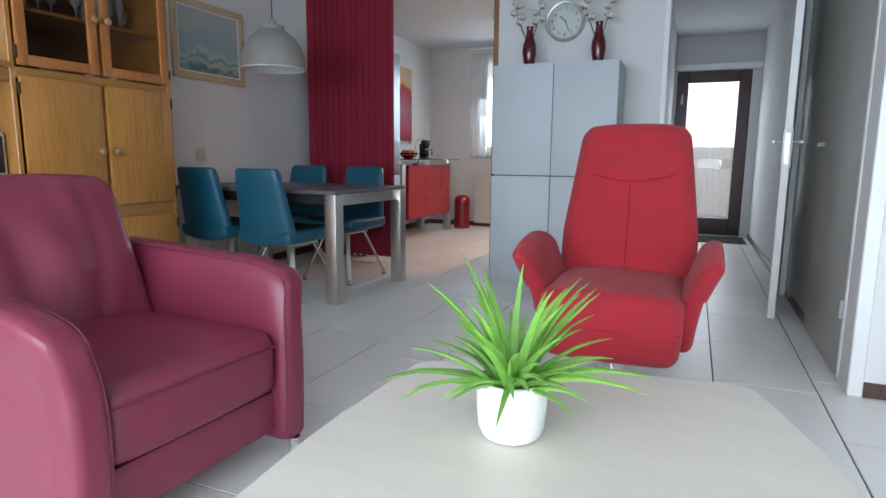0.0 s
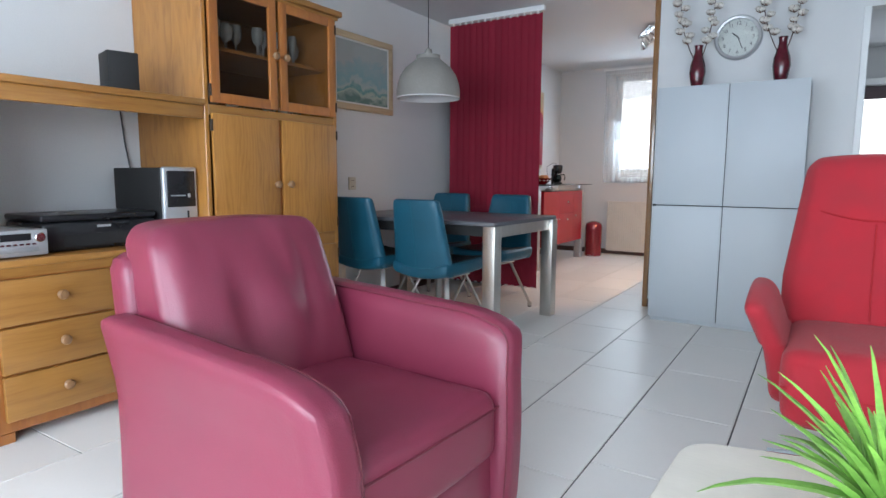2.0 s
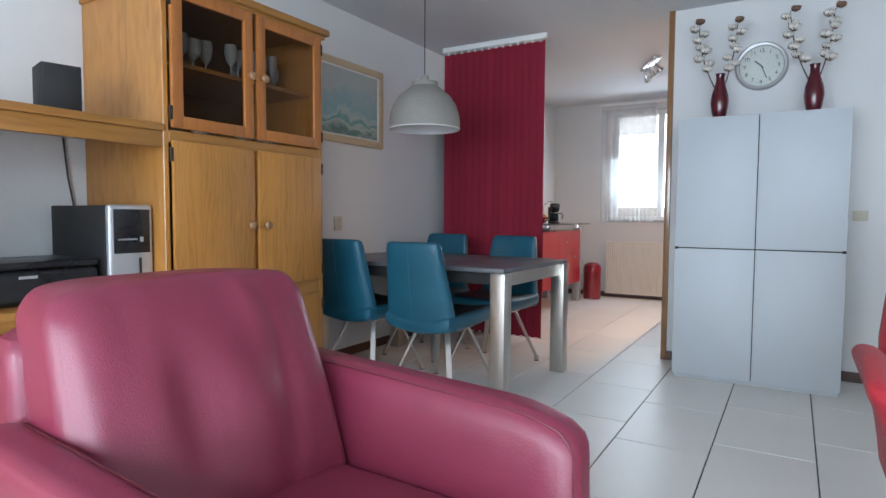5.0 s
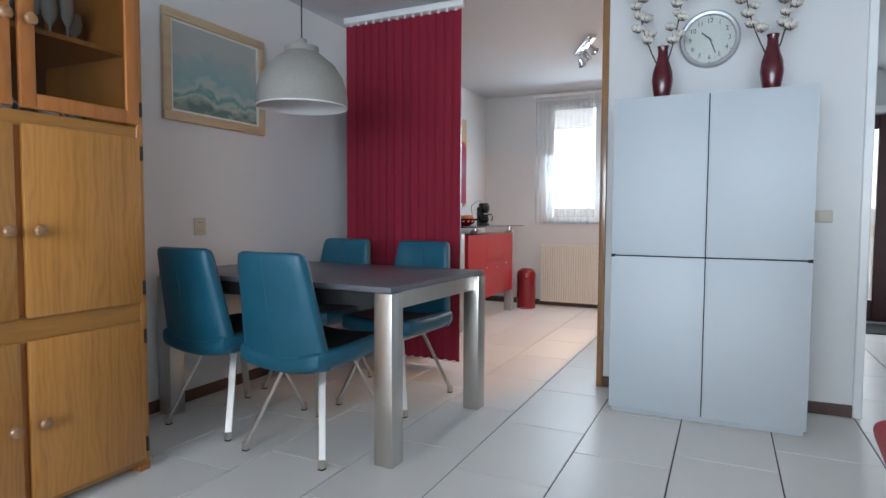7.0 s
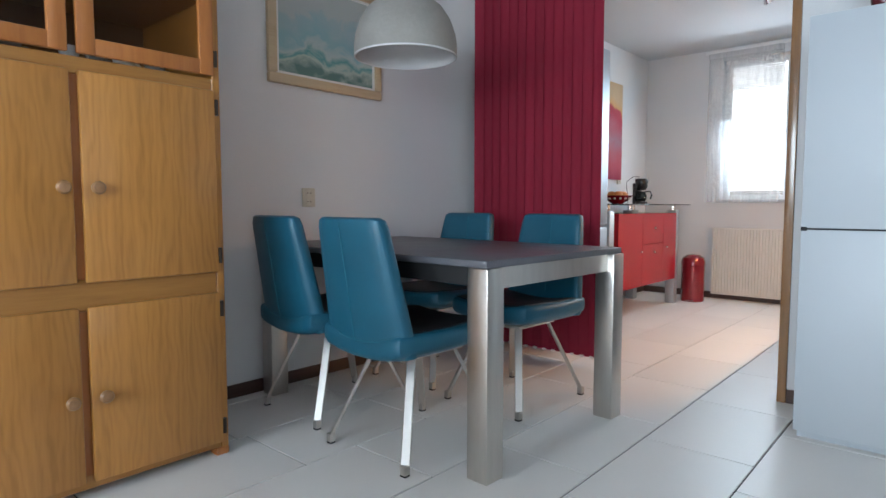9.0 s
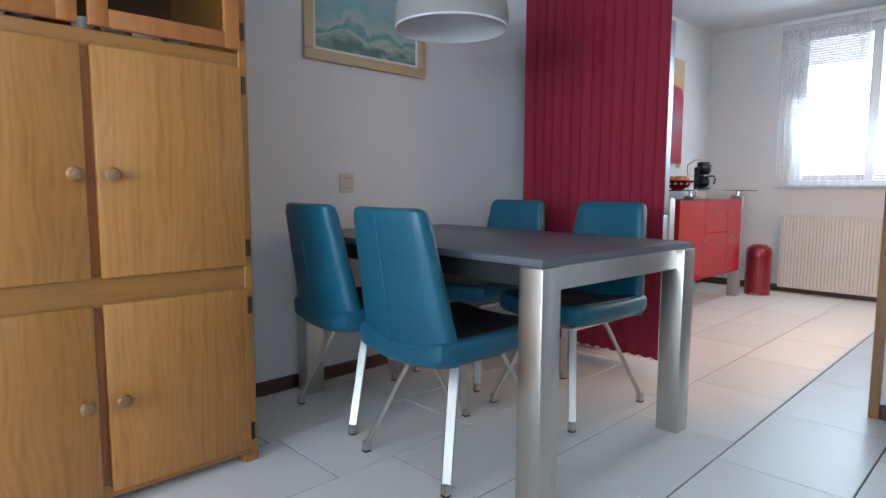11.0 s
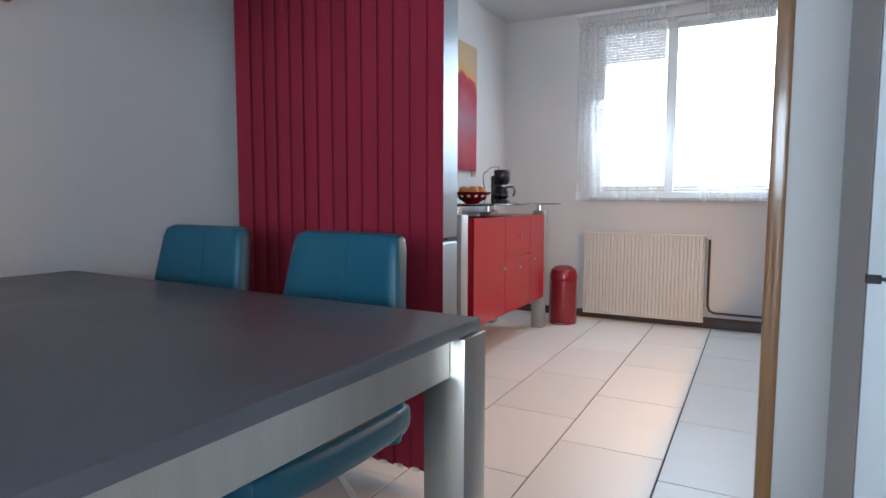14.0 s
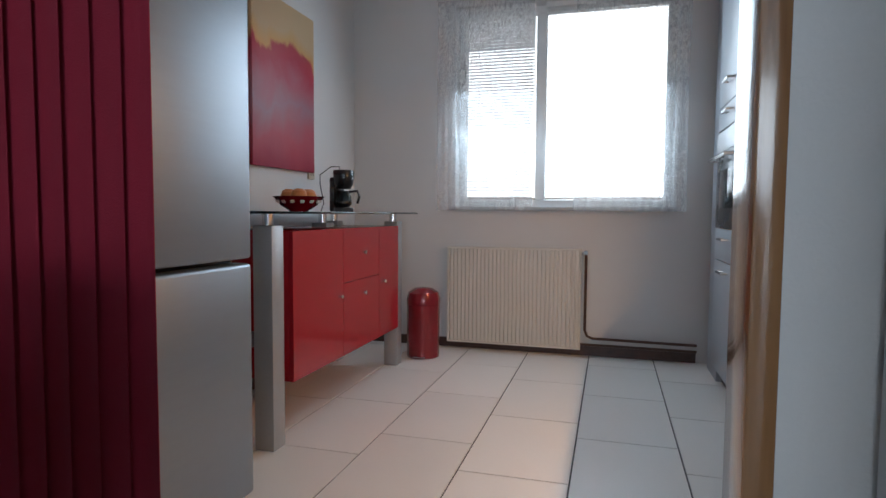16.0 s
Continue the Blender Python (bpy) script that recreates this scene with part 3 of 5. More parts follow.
def glassware():
    random.seed(4)
    for z, y0, y1 in ((1.685, 1.86, 2.68), (1.383, 1.90, 2.66)):
        for i in range(13 if z > 1.5 else 7):
            y = y0 + (y1 - y0) * (i + 0.3 + 0.4 * random.random()) / (13 if z > 1.5 else 7)
            x = FX - 0.10 - 0.16 * random.random() - (0.05 if z > 1.5 else 0)
            h = random.uniform(0.12, 0.2) if z > 1.5 else random.uniform(0.05, 0.08)
            g = thing("drinking_glass" if z > 1.5 else "cup", "clear stemmed drinking glass on the cabinet shelf" if z > 1.5 else "small white and clear cup in the cabinet", "glass" if z > 1.5 else "cup", pose(x, y, z), "glassware in the display cabinet")
            r = random.uniform(0.026, 0.036)
            if z > 1.5:
                part("bowl", lathe([(r * 0.9, 0), (r * 0.8, 0.004), (0.005, 0.008), (0.005, h * 0.4), (r * 0.8, h * 0.55), (r, h * 0.8), (r * 0.85, h), (r * 0.8, h), (r * 0.93, h * 0.8), (r * 0.7, h * 0.57), (0.003, h * 0.45)], 14, False), M_GLASSW, g)
            else:
                part("bowl", lathe([(r * 0.6, 0), (r, h * 0.6), (r * 1.05, h), (r * 0.98, h), (r * 0.9, h * 0.6), (0.004, 0.01)], 14), M_POT if i % 2 else M_GLASSW, g)
                part("handle", put(lathe_ring(0.016, 0.004), 0, r + 0.008, h * 0.55, 0, 90, 0), M_POT if i % 2 else M_GLASSW, g)


def lathe_ring(R, r, n=20, k=8):
    return lathe([(R + r * math.cos(2 * math.pi * j / k), r * math.sin(2 * math.pi * j / k)) for j in range(k + 1)], n, False)


M_GLASSW = mat("pale_glassware", (0.66, 0.70, 0.70), 0.08, vary=0.05, bump=0)
M_GLASSW.node_tree.nodes["Principled BSDF"].inputs["Transmission Weight"].default_value = 0.6
glassware()


# ---- electronics on the unit ----
def speaker():
    s = thing("speaker", "small black loudspeaker on the oak shelf", "speaker", pose(-2.93, 1.49, 1.4025, 0, 0, -14))
    part("box", rbox(-0.09, 0.05, -0.065, 0.065, 0, 0.182, 0.004), M_BLACKM, s)
    part("grille", rbox(0.0505, 0.058, -0.061, 0.061, 0.006, 0.176, 0.003), M_BLACKM, s)


def computer():
    c = thing("desktop_computer", "black and silver desktop computer tower", "computer", pose(-2.86, 1.70, 0.7085))
    part("case", rbox(-0.40, 0.0, -0.09, 0.09, 0.008, 0.36, 0.004), M_BLACKM, c)
    part("front", rbox(0.0005, 0.03, -0.092, 0.092, 0.004, 0.364, 0.012, 3), M_SILVER, c, "silver front")
    p = part("drive_panel", rbox(0.0305, 0.036, -0.075, 0.075, 0.17, 0.345, 0.006, 2), M_BLACK, c, "glossy black drive bay panel")
    part("button", rbox(0.0363, 0.039, 0.03, 0.045, 0.215, 0.235, 0.002), M_SILVER, p)
    part("label_bar", rbox(0.0363, 0.0372, -0.06, 0.02, 0.222, 0.229), M_GREYLEG, p)
    part("slot", rbox(0.0305, 0.034, 0.028, 0.038, 0.06, 0.15, 0.002), M_BLACK, c)


def printer():
    p = thing("printer", "wide glossy black printer on the low unit", "printer", pose(-3.03, 1.335, 0.7085))
    part("body", rbox(-0.17, 0.17, -0.25, 0.25, 0.0, 0.125, 0.02, 3), M_BLACK, p)
    part("lid", rbox(-0.17, 0.165, -0.25, 0.25, 0.1265, 0.155, 0.01, 3), M_BLACK, p)
    part("front_slot", rbox(0.1705, 0.172, -0.17, 0.17, 0.02, 0.07, 0.0), M_BLACKM, p)
    part("name_bar", rbox(0.1705, 0.1725, -0.03, 0.03, 0.096, 0.106), M_SILVER, p)


def radio():
    r = thing("stereo_receiver", "small silver stereo receiver with a dark display", "stereo", pose(-2.93, 0.965, 0.7085))
    part("body", rbox(-0.14, 0.14, -0.11, 0.11, 0.006, 0.108, 0.004), M_SILVER, r)
    part("display", rbox(0.1405, 0.1425, -0.055, 0.05, 0.068, 0.095), M_BLACK, r)
    part("dial", put(lathe([(0.019, 0), (0.019, 0.012), (0.016, 0.015)], 20), 0.1405, 0.078, 0.078, 0, 90, 0), M_CHROME, r)
    part("dial", put(lathe([(0.008, 0), (0.007, 0.01)], 14), 0.1405, -0.085, 0.078, 0, 90, 0), M_CHROME, r)
    part("tray", rbox(0.1405, 0.144, -0.085, 0.075, 0.022, 0.042, 0.001), M_GREYLEG, r)
    for i in range(7):
        part("button", rbox(0.1405, 0.1435, -0.08 + i * 0.022, -0.066 + i * 0.022, 0.05, 0.056), M_CHROME, r)
    for y in (-0.09, 0.09):
        part("foot", rbox(-0.1, 0.1, y - 0.01, y + 0.01, 0, 0.006), M_BLACKM, r)


speaker(), computer(), printer(), radio()
cable = thing("speaker_cable", "thin black cable hanging down the wall", "cable")
part("wire", tube([(-3.325, 1.70, 1.37), (-3.325, 1.715, 1.2), (-3.325, 1.74, 1.05), (-3.325, 1.73, 0.9), (-3.32, 1.70, 0.75)], 0.004, 6), M_BLACK, cable)


# ---- pictures, outlets ----
def framed(name, label, x, y0, y1, z0, z1, w, frame_mat, art, inner=True):
    f = thing(name, label, "painting")
    d = 0.028
    for a, b, c, e in ((y0, y1, z0, z0 + w), (y0, y1, z1 - w, z1), (y0, y0 + w, z0 + w, z1 - w), (y1 - w, y1, z0 + w, z1 - w)):
        part("frame_bar", rbox(x, x + d, a, b, c, e, 0.007, 2), frame_mat, f)
    w2 = w + 0.012
    part("liner", joined(rbox(x + 0.002, x + 0.018, y0 + w, y1 - w, z0 + w, z0 + w2), rbox(x + 0.002, x + 0.018, y0 + w, y1 - w, z1 - w2, z1 - w),
                         rbox(x + 0.002, x + 0.018, y0 + w, y0 + w2, z0 + w2, z1 - w2), rbox(x + 0.002, x + 0.018, y1 - w2, y1 - w, z0 + w2, z1 - w2)), M_PVC, f)
    part("canvas", rbox(x + 0.002, x + 0.012, y0 + w2, y1 - w2, z0 + w2, z1 - w2), art, f)


framed("seascape_painting", "seascape painting in a pale wooden frame on the wall", XL + 0.001, 3.30, 4.05, 1.545, 2.13, 0.05, M_FRAMEW, M_SEA)
framed("framed_print", "grey framed print above the oak unit", XL + 0.001, 0.62, 1.19, 1.925, 2.36, 0.03, M_SILVER, M_GREYART)


def wall_box(name, label, m, rows, round_holes):
    o = thing(name, label, "outlet" if round_holes else "switch", m)
    n = rows
    part("plate", rbox(-0.04, 0.04, -0.012, 0, -0.018 * n - 0.014, 0.018 * n + 0.014, 0.004, 2), M_CREAM, o)
    for i in range(n):
        z = (i - (n - 1) / 2) * 0.046
        if round_holes:
            part("socket", put(lathe([(0.020, 0.0), (0.020, 0.003), (0.017, 0.003), (0.017, 0.0005)], 20), 0, -0.0122, z, 90, 0, 0), M_CREAM, o)
            for s in (-1, 1):
                part("hole", put(lathe([(0.003, 0), (0.003, 0.0018)], 8), s * 0.009, -0.0124, z, 90, 0, 0), M_BLACKM, o)
        else:
            part("rocker", rbox(-0.026, 0.026, -0.017, -0.0125, z - 0.022, z + 0.022, 0.003), M_CREAM, o)


wall_box("wall_outlet", "cream double wall outlet above the table", pose(XL + 0.0005, 3.535, 0.975, 0, 0, 90), 2, True)
wall_box("light_switch", "cream square light switch on the partition", pose(-0.19, 4.7795, 1.05), 1, False)


# ---- dining group ----
def dining_table():
    t = thing("dining_table", "dining table with graphite top and steel legs", "table", pose(-2.5626, 3.6615, 0, 0, 0, -2.3))
    hx, hy, lw = 0.72, 0.468, 0.088
    part("tabletop", rbox(-hx + 0.008, hx - 0.008, -hy + 0.006, hy - 0.006, 0.724, 0.75, 0.004, 2), M_TABLE, t, "matt graphite grey top")
    for a in (-hx, hx - lw):
        for b in (-hy, hy - lw):
            part("leg", rbox(a, a + lw, b, b + lw, 0.0, 0.7235, 0.003, 2), M_STEEL, t)
        part("apron", rbox(a + 0.004, a + lw - 0.03, -hy + lw + 0.001, hy - lw - 0.001, 0.648, 0.723, 0.002, 1), M_STEEL, t)
    for b in (-hy + 0.05, hy - 0.08):
        part("rail", rbox(-hx + lw + 0.001, hx - lw - 0.001, b, b + 0.03, 0.655, 0.7225, 0.002, 1), M_BLACKM, t, "dark recessed long rail")


dining_table()


def dining_chair():
    c = thing("dining_chair", "teal leather dining chair with splayed steel legs", "chair", group="chairs round the dining table")

    def lean(p, u):
        k = (p.z - 0.40) / 0.49
        side = abs(p.x) / 0.215
        p.x *= 1.07 - 0.27 * k
        p.y += -0.245 - 0.080 * k + 0.035 * side * side * (1 - 0.5 * k)
        return p

    def back_line(x, z, off):
        p = lean(Vector((x, -0.034 + off, z)), None)
        return p
    part("backrest", soft_box(-0.215, 0.215, -0.032, 0.032, 0.395, 0.89, 0.028, 10, lean), M_TEAL, c)

    def dish(p, u):
        k = (p.y + 0.27) / 0.5
        side = abs(p.x) / 0.23
        p.z += 0.035 * side * side * (1 - 0.4 * k) + 0.02 * k * k - 0.01
        p.x *= 1.0 + 0.06 * math.sin(k * 3.0)
        return p
    part("seat", soft_box(-0.225, 0.225, -0.285, 0.225, 0.385, 0.475, 0.035, 10, dish), M_TEAL, c)
    def pad(p, u):
        p = dish(p, u)
        return p
    part("seat_pad", soft_box(-0.205, 0.205, -0.215, 0.205, 0.44, 0.480, 0.018, 8, pad), M_SEATPAD, c, "black seat pad")
    for s in (-0.012,):
        part("seam", tube([back_line(s, z, -0.0005) for z in np.linspace(0.44, 0.87, 8)], 0.0016, 5), M_STITCH, c, "pale stitched seam")
        part("seam", tube([back_line(s, z, 0.0685) for z in np.linspace(0.5, 0.87, 8)], 0.0016, 5), M_STITCH, c, "pale stitched seam")
    part("seam", tube([back_line(x, 0.47 - 0.02 * math.cos(x * 7), -0.0005) for x in np.linspace(-0.20, 0.20, 9)], 0.0016, 5), M_STITCH, c, "pale stitched seam")
    for sx in (-1, 1):
        for sy in (-1, 1):
            leg = part("leg", joined(bar((sx * 0.10, sy * 0.11, 0.385), (sx * 0.213, sy * 0.25, 0.03), 0.034, 0.014), rbox(sx * 0.213 - 0.013, sx * 0.213 + 0.013, sy * 0.252 - 0.013, sy * 0.252 + 0.013, 0.006, 0.04, 0.002, 1)), M_STEEL, c)
            part("glide", rbox(sx * 0.213 - 0.012, sx * 0.213 + 0.012, sy * 0.252 - 0.012, sy * 0.252 + 0.012, 0, 0.006), M_BLACKM, leg)
    part("seat_frame", rbox(-0.13, 0.13, -0.14, 0.14, 0.368, 0.384, 0.004), M_STEEL, c)
    return c


ch = dining_chair()
ch.matrix_basis = pose(-2.322, 3.298, 0, 0, 0, -2)
copy_thing(ch, pose(-2.895, 3.37, 0, 0, 0, -4))
copy_thing(ch, pose(-2.325, 4.004, 0, 0, 0, 177))
copy_thing(ch, pose(-2.912, 4.065, 0, 0, 0, 180))


def pendant():
    p = thing("pendant_lamp", "grey concrete dome pendant lamp over the table", "lamp", pose(-2.62, 3.555, -0.014))
    R = 0.229
    prof = [(R, 1.605), (R, 1.65), (R * 0.97, 1.70), (R * 0.88, 1.76), (R * 0.72, 1.815), (R * 0.5, 1.855), (0.095, 1.872), (0.085, 1.878), (0.085, 1.905), (0.03, 1.912), (0.024, 1.945), (0.012, 1.952)]
    part("shade", lathe(prof, 48, False), M_CONCRETE, p)
    part("shade_lining", lathe([(r - 0.008, z - (0.004 if i else 0)) for i, (r, z) in enumerate(prof[:7])] + [(0.02, 1.862)], 48, False), M_LAMPIN, p, "white enamelled inside")
    part("rim", put(lathe_ring(R - 0.004, 0.005, 48), 0, 0, 1.606), M_LAMPIN, p)
    part("cord", tube([(0, 0, 1.95), (0, 0, TOP + 0.013)], 0.0035, 6), M_BLACK, p)
    part("bulb", lathe([(0.012, 1.83), (0.02, 1.79), (0.03, 1.75), (0.022, 1.72), (0.004, 1.712)], 20), M_POT, p)


pendant()


def vertical_blind():
    v = thing("vertical_blind", "dark red vertical blind hanging from a white rail", "blind")
    part("rail", rbox(-3.19, -2.25, 4.735, 4.775, 2.425, 2.468, 0.003), M_WHITE, v)
    n = 14
    x0, x1 = -3.184, -2.262
    step = (x1 - x0 - 0.089) / (n - 1)
    sl = None
    b = bmesh.new()
    rows = []
    for z in (0.05, 2.41):
        rows.append([b.verts.new((-0.0445 + 0.089 * i / 6, 0.006 * math.sin(math.pi * i / 6), z)) for i in range(7)])
    for i in range(6):
        b.faces.new((rows[0][i], rows[0][i + 1], rows[1][i + 1], rows[1][i]))
    ext = bmesh.ops.extrude_face_region(b, geom=b.faces[:])
    for e in ext["geom"]:
        if isinstance(e, bmesh.types.BMVert):
            e.co.y += 0.0012
    bmesh.ops.recalc_face_normals(b, faces=b.faces[:])
    sl = mesh("slat", b, M_BLIND)
    wt = mesh("weight", rbox(-0.012, 0.012, -0.003, 0.005, 0.044, 0.056, 0.001, 1), M_PVC)
    hk = mesh("hook", rbox(-0.008, 0.008, -0.003, 0.005, 2.405, 2.425), M_PVC)
    for i in range(n):
        ob = new("slat", sl)
        ob.parent = v
        ob.location = (x0 + 0.0445 + i * step, 4.755, 0)
        ob.rotation_euler = (0, 0, radians(-7 + 2.5 * math.sin(i * 2.3)))
        for m in (wt, hk):
            o = new(m.name.split(".")[0], m)
            o.parent = ob


vertical_blind()


# ---- tall grey cabinet with clock and vases ----
def grey_cabinet():
    c = thing("storage_cabinet", "silver-grey lacquered cabinet with four flush doors", "cabinet")
    x0, x1, y0, y1, xm = -1.195, -0.282, 4.32, 4.76, -0.74
    part("body", rbox(x0, x1, y0 + 0.022, y1, 0.03, 1.655, 0.002, 1), M_LACQ, c)
    part("plinth", rbox(x0 + 0.01, x1 - 0.01, y0 + 0.03, y1, 0.0, 0.0295), M_LACQ, c)
    # near-black sheet behind all four doors, painting the shade in their gaps
    part("gap_shade", rbox(x0 + 0.001, x1 - 0.001, y0 + 0.012, y0 + 0.0215, 0.033, 1.652), M_SHADOWGAP, c)
    for a, b in ((x0, xm - 0.0025), (xm + 0.0025, x1)):
        for z0, z1 in ((0.032, 0.8365), (0.8435, 1.654)):
            part("door", rbox(a, b, y0, y0 + 0.0118, z0, z1, 0.002, 2), M_LACQ, c)
    for a in (x0 - 0.001, x1 - 0.02):
        part("hinge_cap", rbox(a, a + 0.021, y0 - 0.0015, y0 + 0.02, 0.832, 0.848), M_BLACKM, c)


grey_cabinet()


def clock():
    c = thing("wall_clock", "round silver wall clock with pale face", "clock", pose(-0.762, 4.779, 2.03))
    R = 0.155
    part("rim", put(lathe([(R, 0), (R, 0.03), (R - 0.008, 0.038), (R - 0.022, 0.034), (R - 0.026, 0.02)], 56, False), 0, 0, 0, 90, 0, 0), M_SILVER, c)
    part("dial", put(lathe([(R - 0.024, 0.002), (R - 0.024, 0.018)], 48), 0, 0, 0, 90, 0, 0), M_CLOCKF, c)
    for k in range(1, 13):
        a = radians(90 - 30 * k)
        text("numeral", str(k), 0.034, c, pose(0.100 * math.cos(a), -0.0188, 0.100 * math.sin(a), 90, 0, 0), M_PRINT)
    for k in range(60):
        if k % 5 == 0:
            a = radians(6 * k)
            b = rbox(-0.0012, 0.0012, -0.019, -0.0183, 0.121, 0.129)
            b.transform(Matrix.Rotation(a, 4, "Y"))
            part("tick", b, M_PRINT, c)
    for name, deg, ln, w in (("hour_hand", 313, 0.055, 0.007), ("minute_hand", 158, 0.085, 0.005)):
        b = rbox(-w / 2, w / 2, -0.0225, -0.021, -0.015, ln, 0.0)
        b.transform(Matrix.Rotation(radians(deg), 4, "Y"))
        part(name, b, M_PRINT, c)
    part("glass", put(lathe([(R - 0.024, 0.0), (R - 0.024, 0.001)], 48), 0, -0.029, 0, 90, 0, 0), M_GLASS, c)


clock()


def vase_with_cotton(x, y, seed):
    random.seed(seed)
    z = 1.6555
    v = thing("vase", "slim dark red ceramic vase on the grey cabinet", "vase", pose(x, y, z), "vases on the cabinet")
    part("body", lathe([(0.030, 0), (0.034, 0.004), (0.046, 0.06), (0.055, 0.12), (0.050, 0.17), (0.035, 0.22), (0.026, 0.255), (0.025, 0.285), (0.030, 0.305), (0.026, 0.305), (0.021, 0.28), (0.02, 0.2)], 28), M_VASE, v)
    for tip, bend in (((-0.14, 0.01, 0.64), -0.03), ((0.09, 0.02, 0.62), 0.02)):
        br = thing("cotton_branch", "dry cotton branch with pale bolls in the vase", "branch", pose(x, y, z), "cotton branches")
        pts = []
        for i in range(9):
            k = i / 8
            pts.append(Vector((tip[0] * k + bend * math.sin(k * math.pi), tip[1] * k, 0.15 + (tip[2] - 0.15) * k)))
        part("stem", tube(pts, 0.0045, 6, 0.002), M_TWIG, br)
        for i in range(9):
            k = 0.36 + 0.64 * i / 8
            j = min(7, int(k * 8))
            p = pts[j].lerp(pts[j + 1], k * 8 - j)
            a = i * 2.4 + seed
            q = p + Vector((0.03 * math.cos(a), 0.025 * math.sin(a), 0.012 + 0.01 * random.random()))
            tw = part("twig", tube([p, (p + q) / 2 - Vector((0, 0, 0.004)), q], 0.0018, 5), M_TWIG, br)
            r = random.uniform(0.023, 0.031)
            b = bmesh.new()
            for s in range(5):
                h = bmesh.ops.create_icosphere(b, subdivisions=1, radius=r * 0.72)
                off = Vector((math.cos(s * 1.257), math.sin(s * 1.257), 0.2 * (s % 2))) * r * 0.55
                for w in h["verts"]:
                    w.co = w.co * random.uniform(0.9, 1.1) + off + q
            part("boll", b, M_COTTON if i != 8 else M_HUSK, tw, smooth=60)
            b = bmesh.new()
            for s in range(4):
                c1, c2 = math.cos(s * 1.571), math.sin(s * 1.571)
                A = b.verts.new(q + Vector((0, 0, -r)))
                B = b.verts.new(q + Vector((c1 * r * 0.9 - c2 * r * 0.3, c2 * r * 0.9 + c1 * r * 0.3, -r * 0.45)))
                C = b.verts.new(q + Vector((c1 * r * 1.25, c2 * r * 1.25, r * 0.35)))
                D = b.verts.new(q + Vector((c1 * r * 0.9 + c2 * r * 0.3, c2 * r * 0.9 - c1 * r * 0.3, -r * 0.45)))
                b.faces.new((A, B, C, D))
            part("husk", b, M_HUSK, tw)


vase_with_cotton(-0.985, 4.55, 11)
vase_with_cotton(-0.465, 4.55, 12)


# ---- rose leather armchair ----
def armchair():
    a = thing("armchair", "rose-red leather armchair with stitched seams", "armchair", pose(-1.335, 1.115, 0, 0, 0, -3.5) @ Matrix.Diagonal((0.90, 0.94, 1.02, 1)))

    def cushion(p, u):
        k = (p.z - 0.40) / 0.48
        puff = (1 - u.y * u.y) * (1 - u.z * u.z)
        p.x += -0.20 * k + (0.05 * puff if u.x > 0 else -0.02 * puff)
        p.y *= 1.0 - 0.05 * k * k
        if u.x > 0.3:
            p.x += 0.020 * math.sin(p.y * 26 + 2 * p.z) * math.exp(-((p.z - 0.66) / 0.10) ** 2) * (1 - abs(u.y))
            p.x += 0.016 * noise.noise(Vector((p.y * 16, p.z * 4, 3))) * (1 - u.y * u.y)
        p.z += 0.02 * (1 - u.y * u.y) * max(0, u.z) ** 3 + 0.006 * noise.noise(p * 7)
        return p
    part("back_cushion", soft_box(-0.36, -0.14, -0.345, 0.31, 0.38, 0.87, 0.058, 24, cushion), M_LEATHER, a, "plump creased leather back cushion")

    def rear(p, u):
        k = (p.z - 0.1) / 0.7
        p.x -= 0.10 * max(0, k)
        return p
    part("back_shell", soft_box(-0.48, -0.34, -0.36, 0.34, 0.09, 0.80, 0.05, 12, rear), M_LEATHER, a)

    def seat(p, u):
        puff = (1 - u.x * u.x * 0.6) * (1 - u.y * u.y)
        if u.z > 0:
            p.z += 0.03 * puff + 0.004 * noise.noise(p * 9)
        p.x += 0.012 * (1 - u.y * u.y) * max(0, u.x)
        return p
    part("seat_cushion", soft_box(-0.36, 0.455, -0.30, 0.30, 0.235, 0.425, 0.045, 20, seat), M_LEATHER, a, "broad leather seat cushion")
    part("seat_piping", tube([(0.458, -0.29, 0.385), (0.468, -0.15, 0.39), (0.47, 0, 0.392), (0.468, 0.15, 0.39), (0.458, 0.29, 0.385)], 0.0035, 6), M_SEAM, a, "stitched seam")
    part("base", soft_box(-0.36, 0.43, -0.305, 0.305, 0.10, 0.235, 0.015, 6), M_LEATHER, a)
    for s in (-1, 1):
        def arm(p, u, s=s):
            k = (p.x + 0.45) / 0.93
            p.z = 0.05 + (p.z - 0.05) * (1.0 - 0.05 * k - 0.06 * max(0, (k - 0.8) / 0.2) ** 2)
            p.y += s * 0.03 * max(0, (p.z - 0.45) / 0.2) - s * 0.012 * (1 - u.z * u.z)
            if u.x > 0:
                p.x += 0.025 * math.sin(max(0, p.z) / 0.62 * math.pi) - 0.02
            return p
        am = part("armrest", soft_box(-0.46, 0.485, s * 0.365 - 0.056, s * 0.365 + 0.056, 0.055, 0.655, 0.04, 16, arm), M_LEATHER, a)
        edge = s * 0.365 - s * 0.0455
        line = [(x, edge, 0.6445) for x in np.linspace(-0.42, 0.44, 14)] + [(0.462, edge, 0.634)] + [(0.4745, edge, z) for z in np.linspace(0.615, 0.10, 12)]
        part("seam", tube([arm(Vector(p), Vector((p[0] / 0.485, 0, (p[2] - 0.355) / 0.30))) for p in line], 0.0028, 6), M_SEAM, am, "stitched seam")
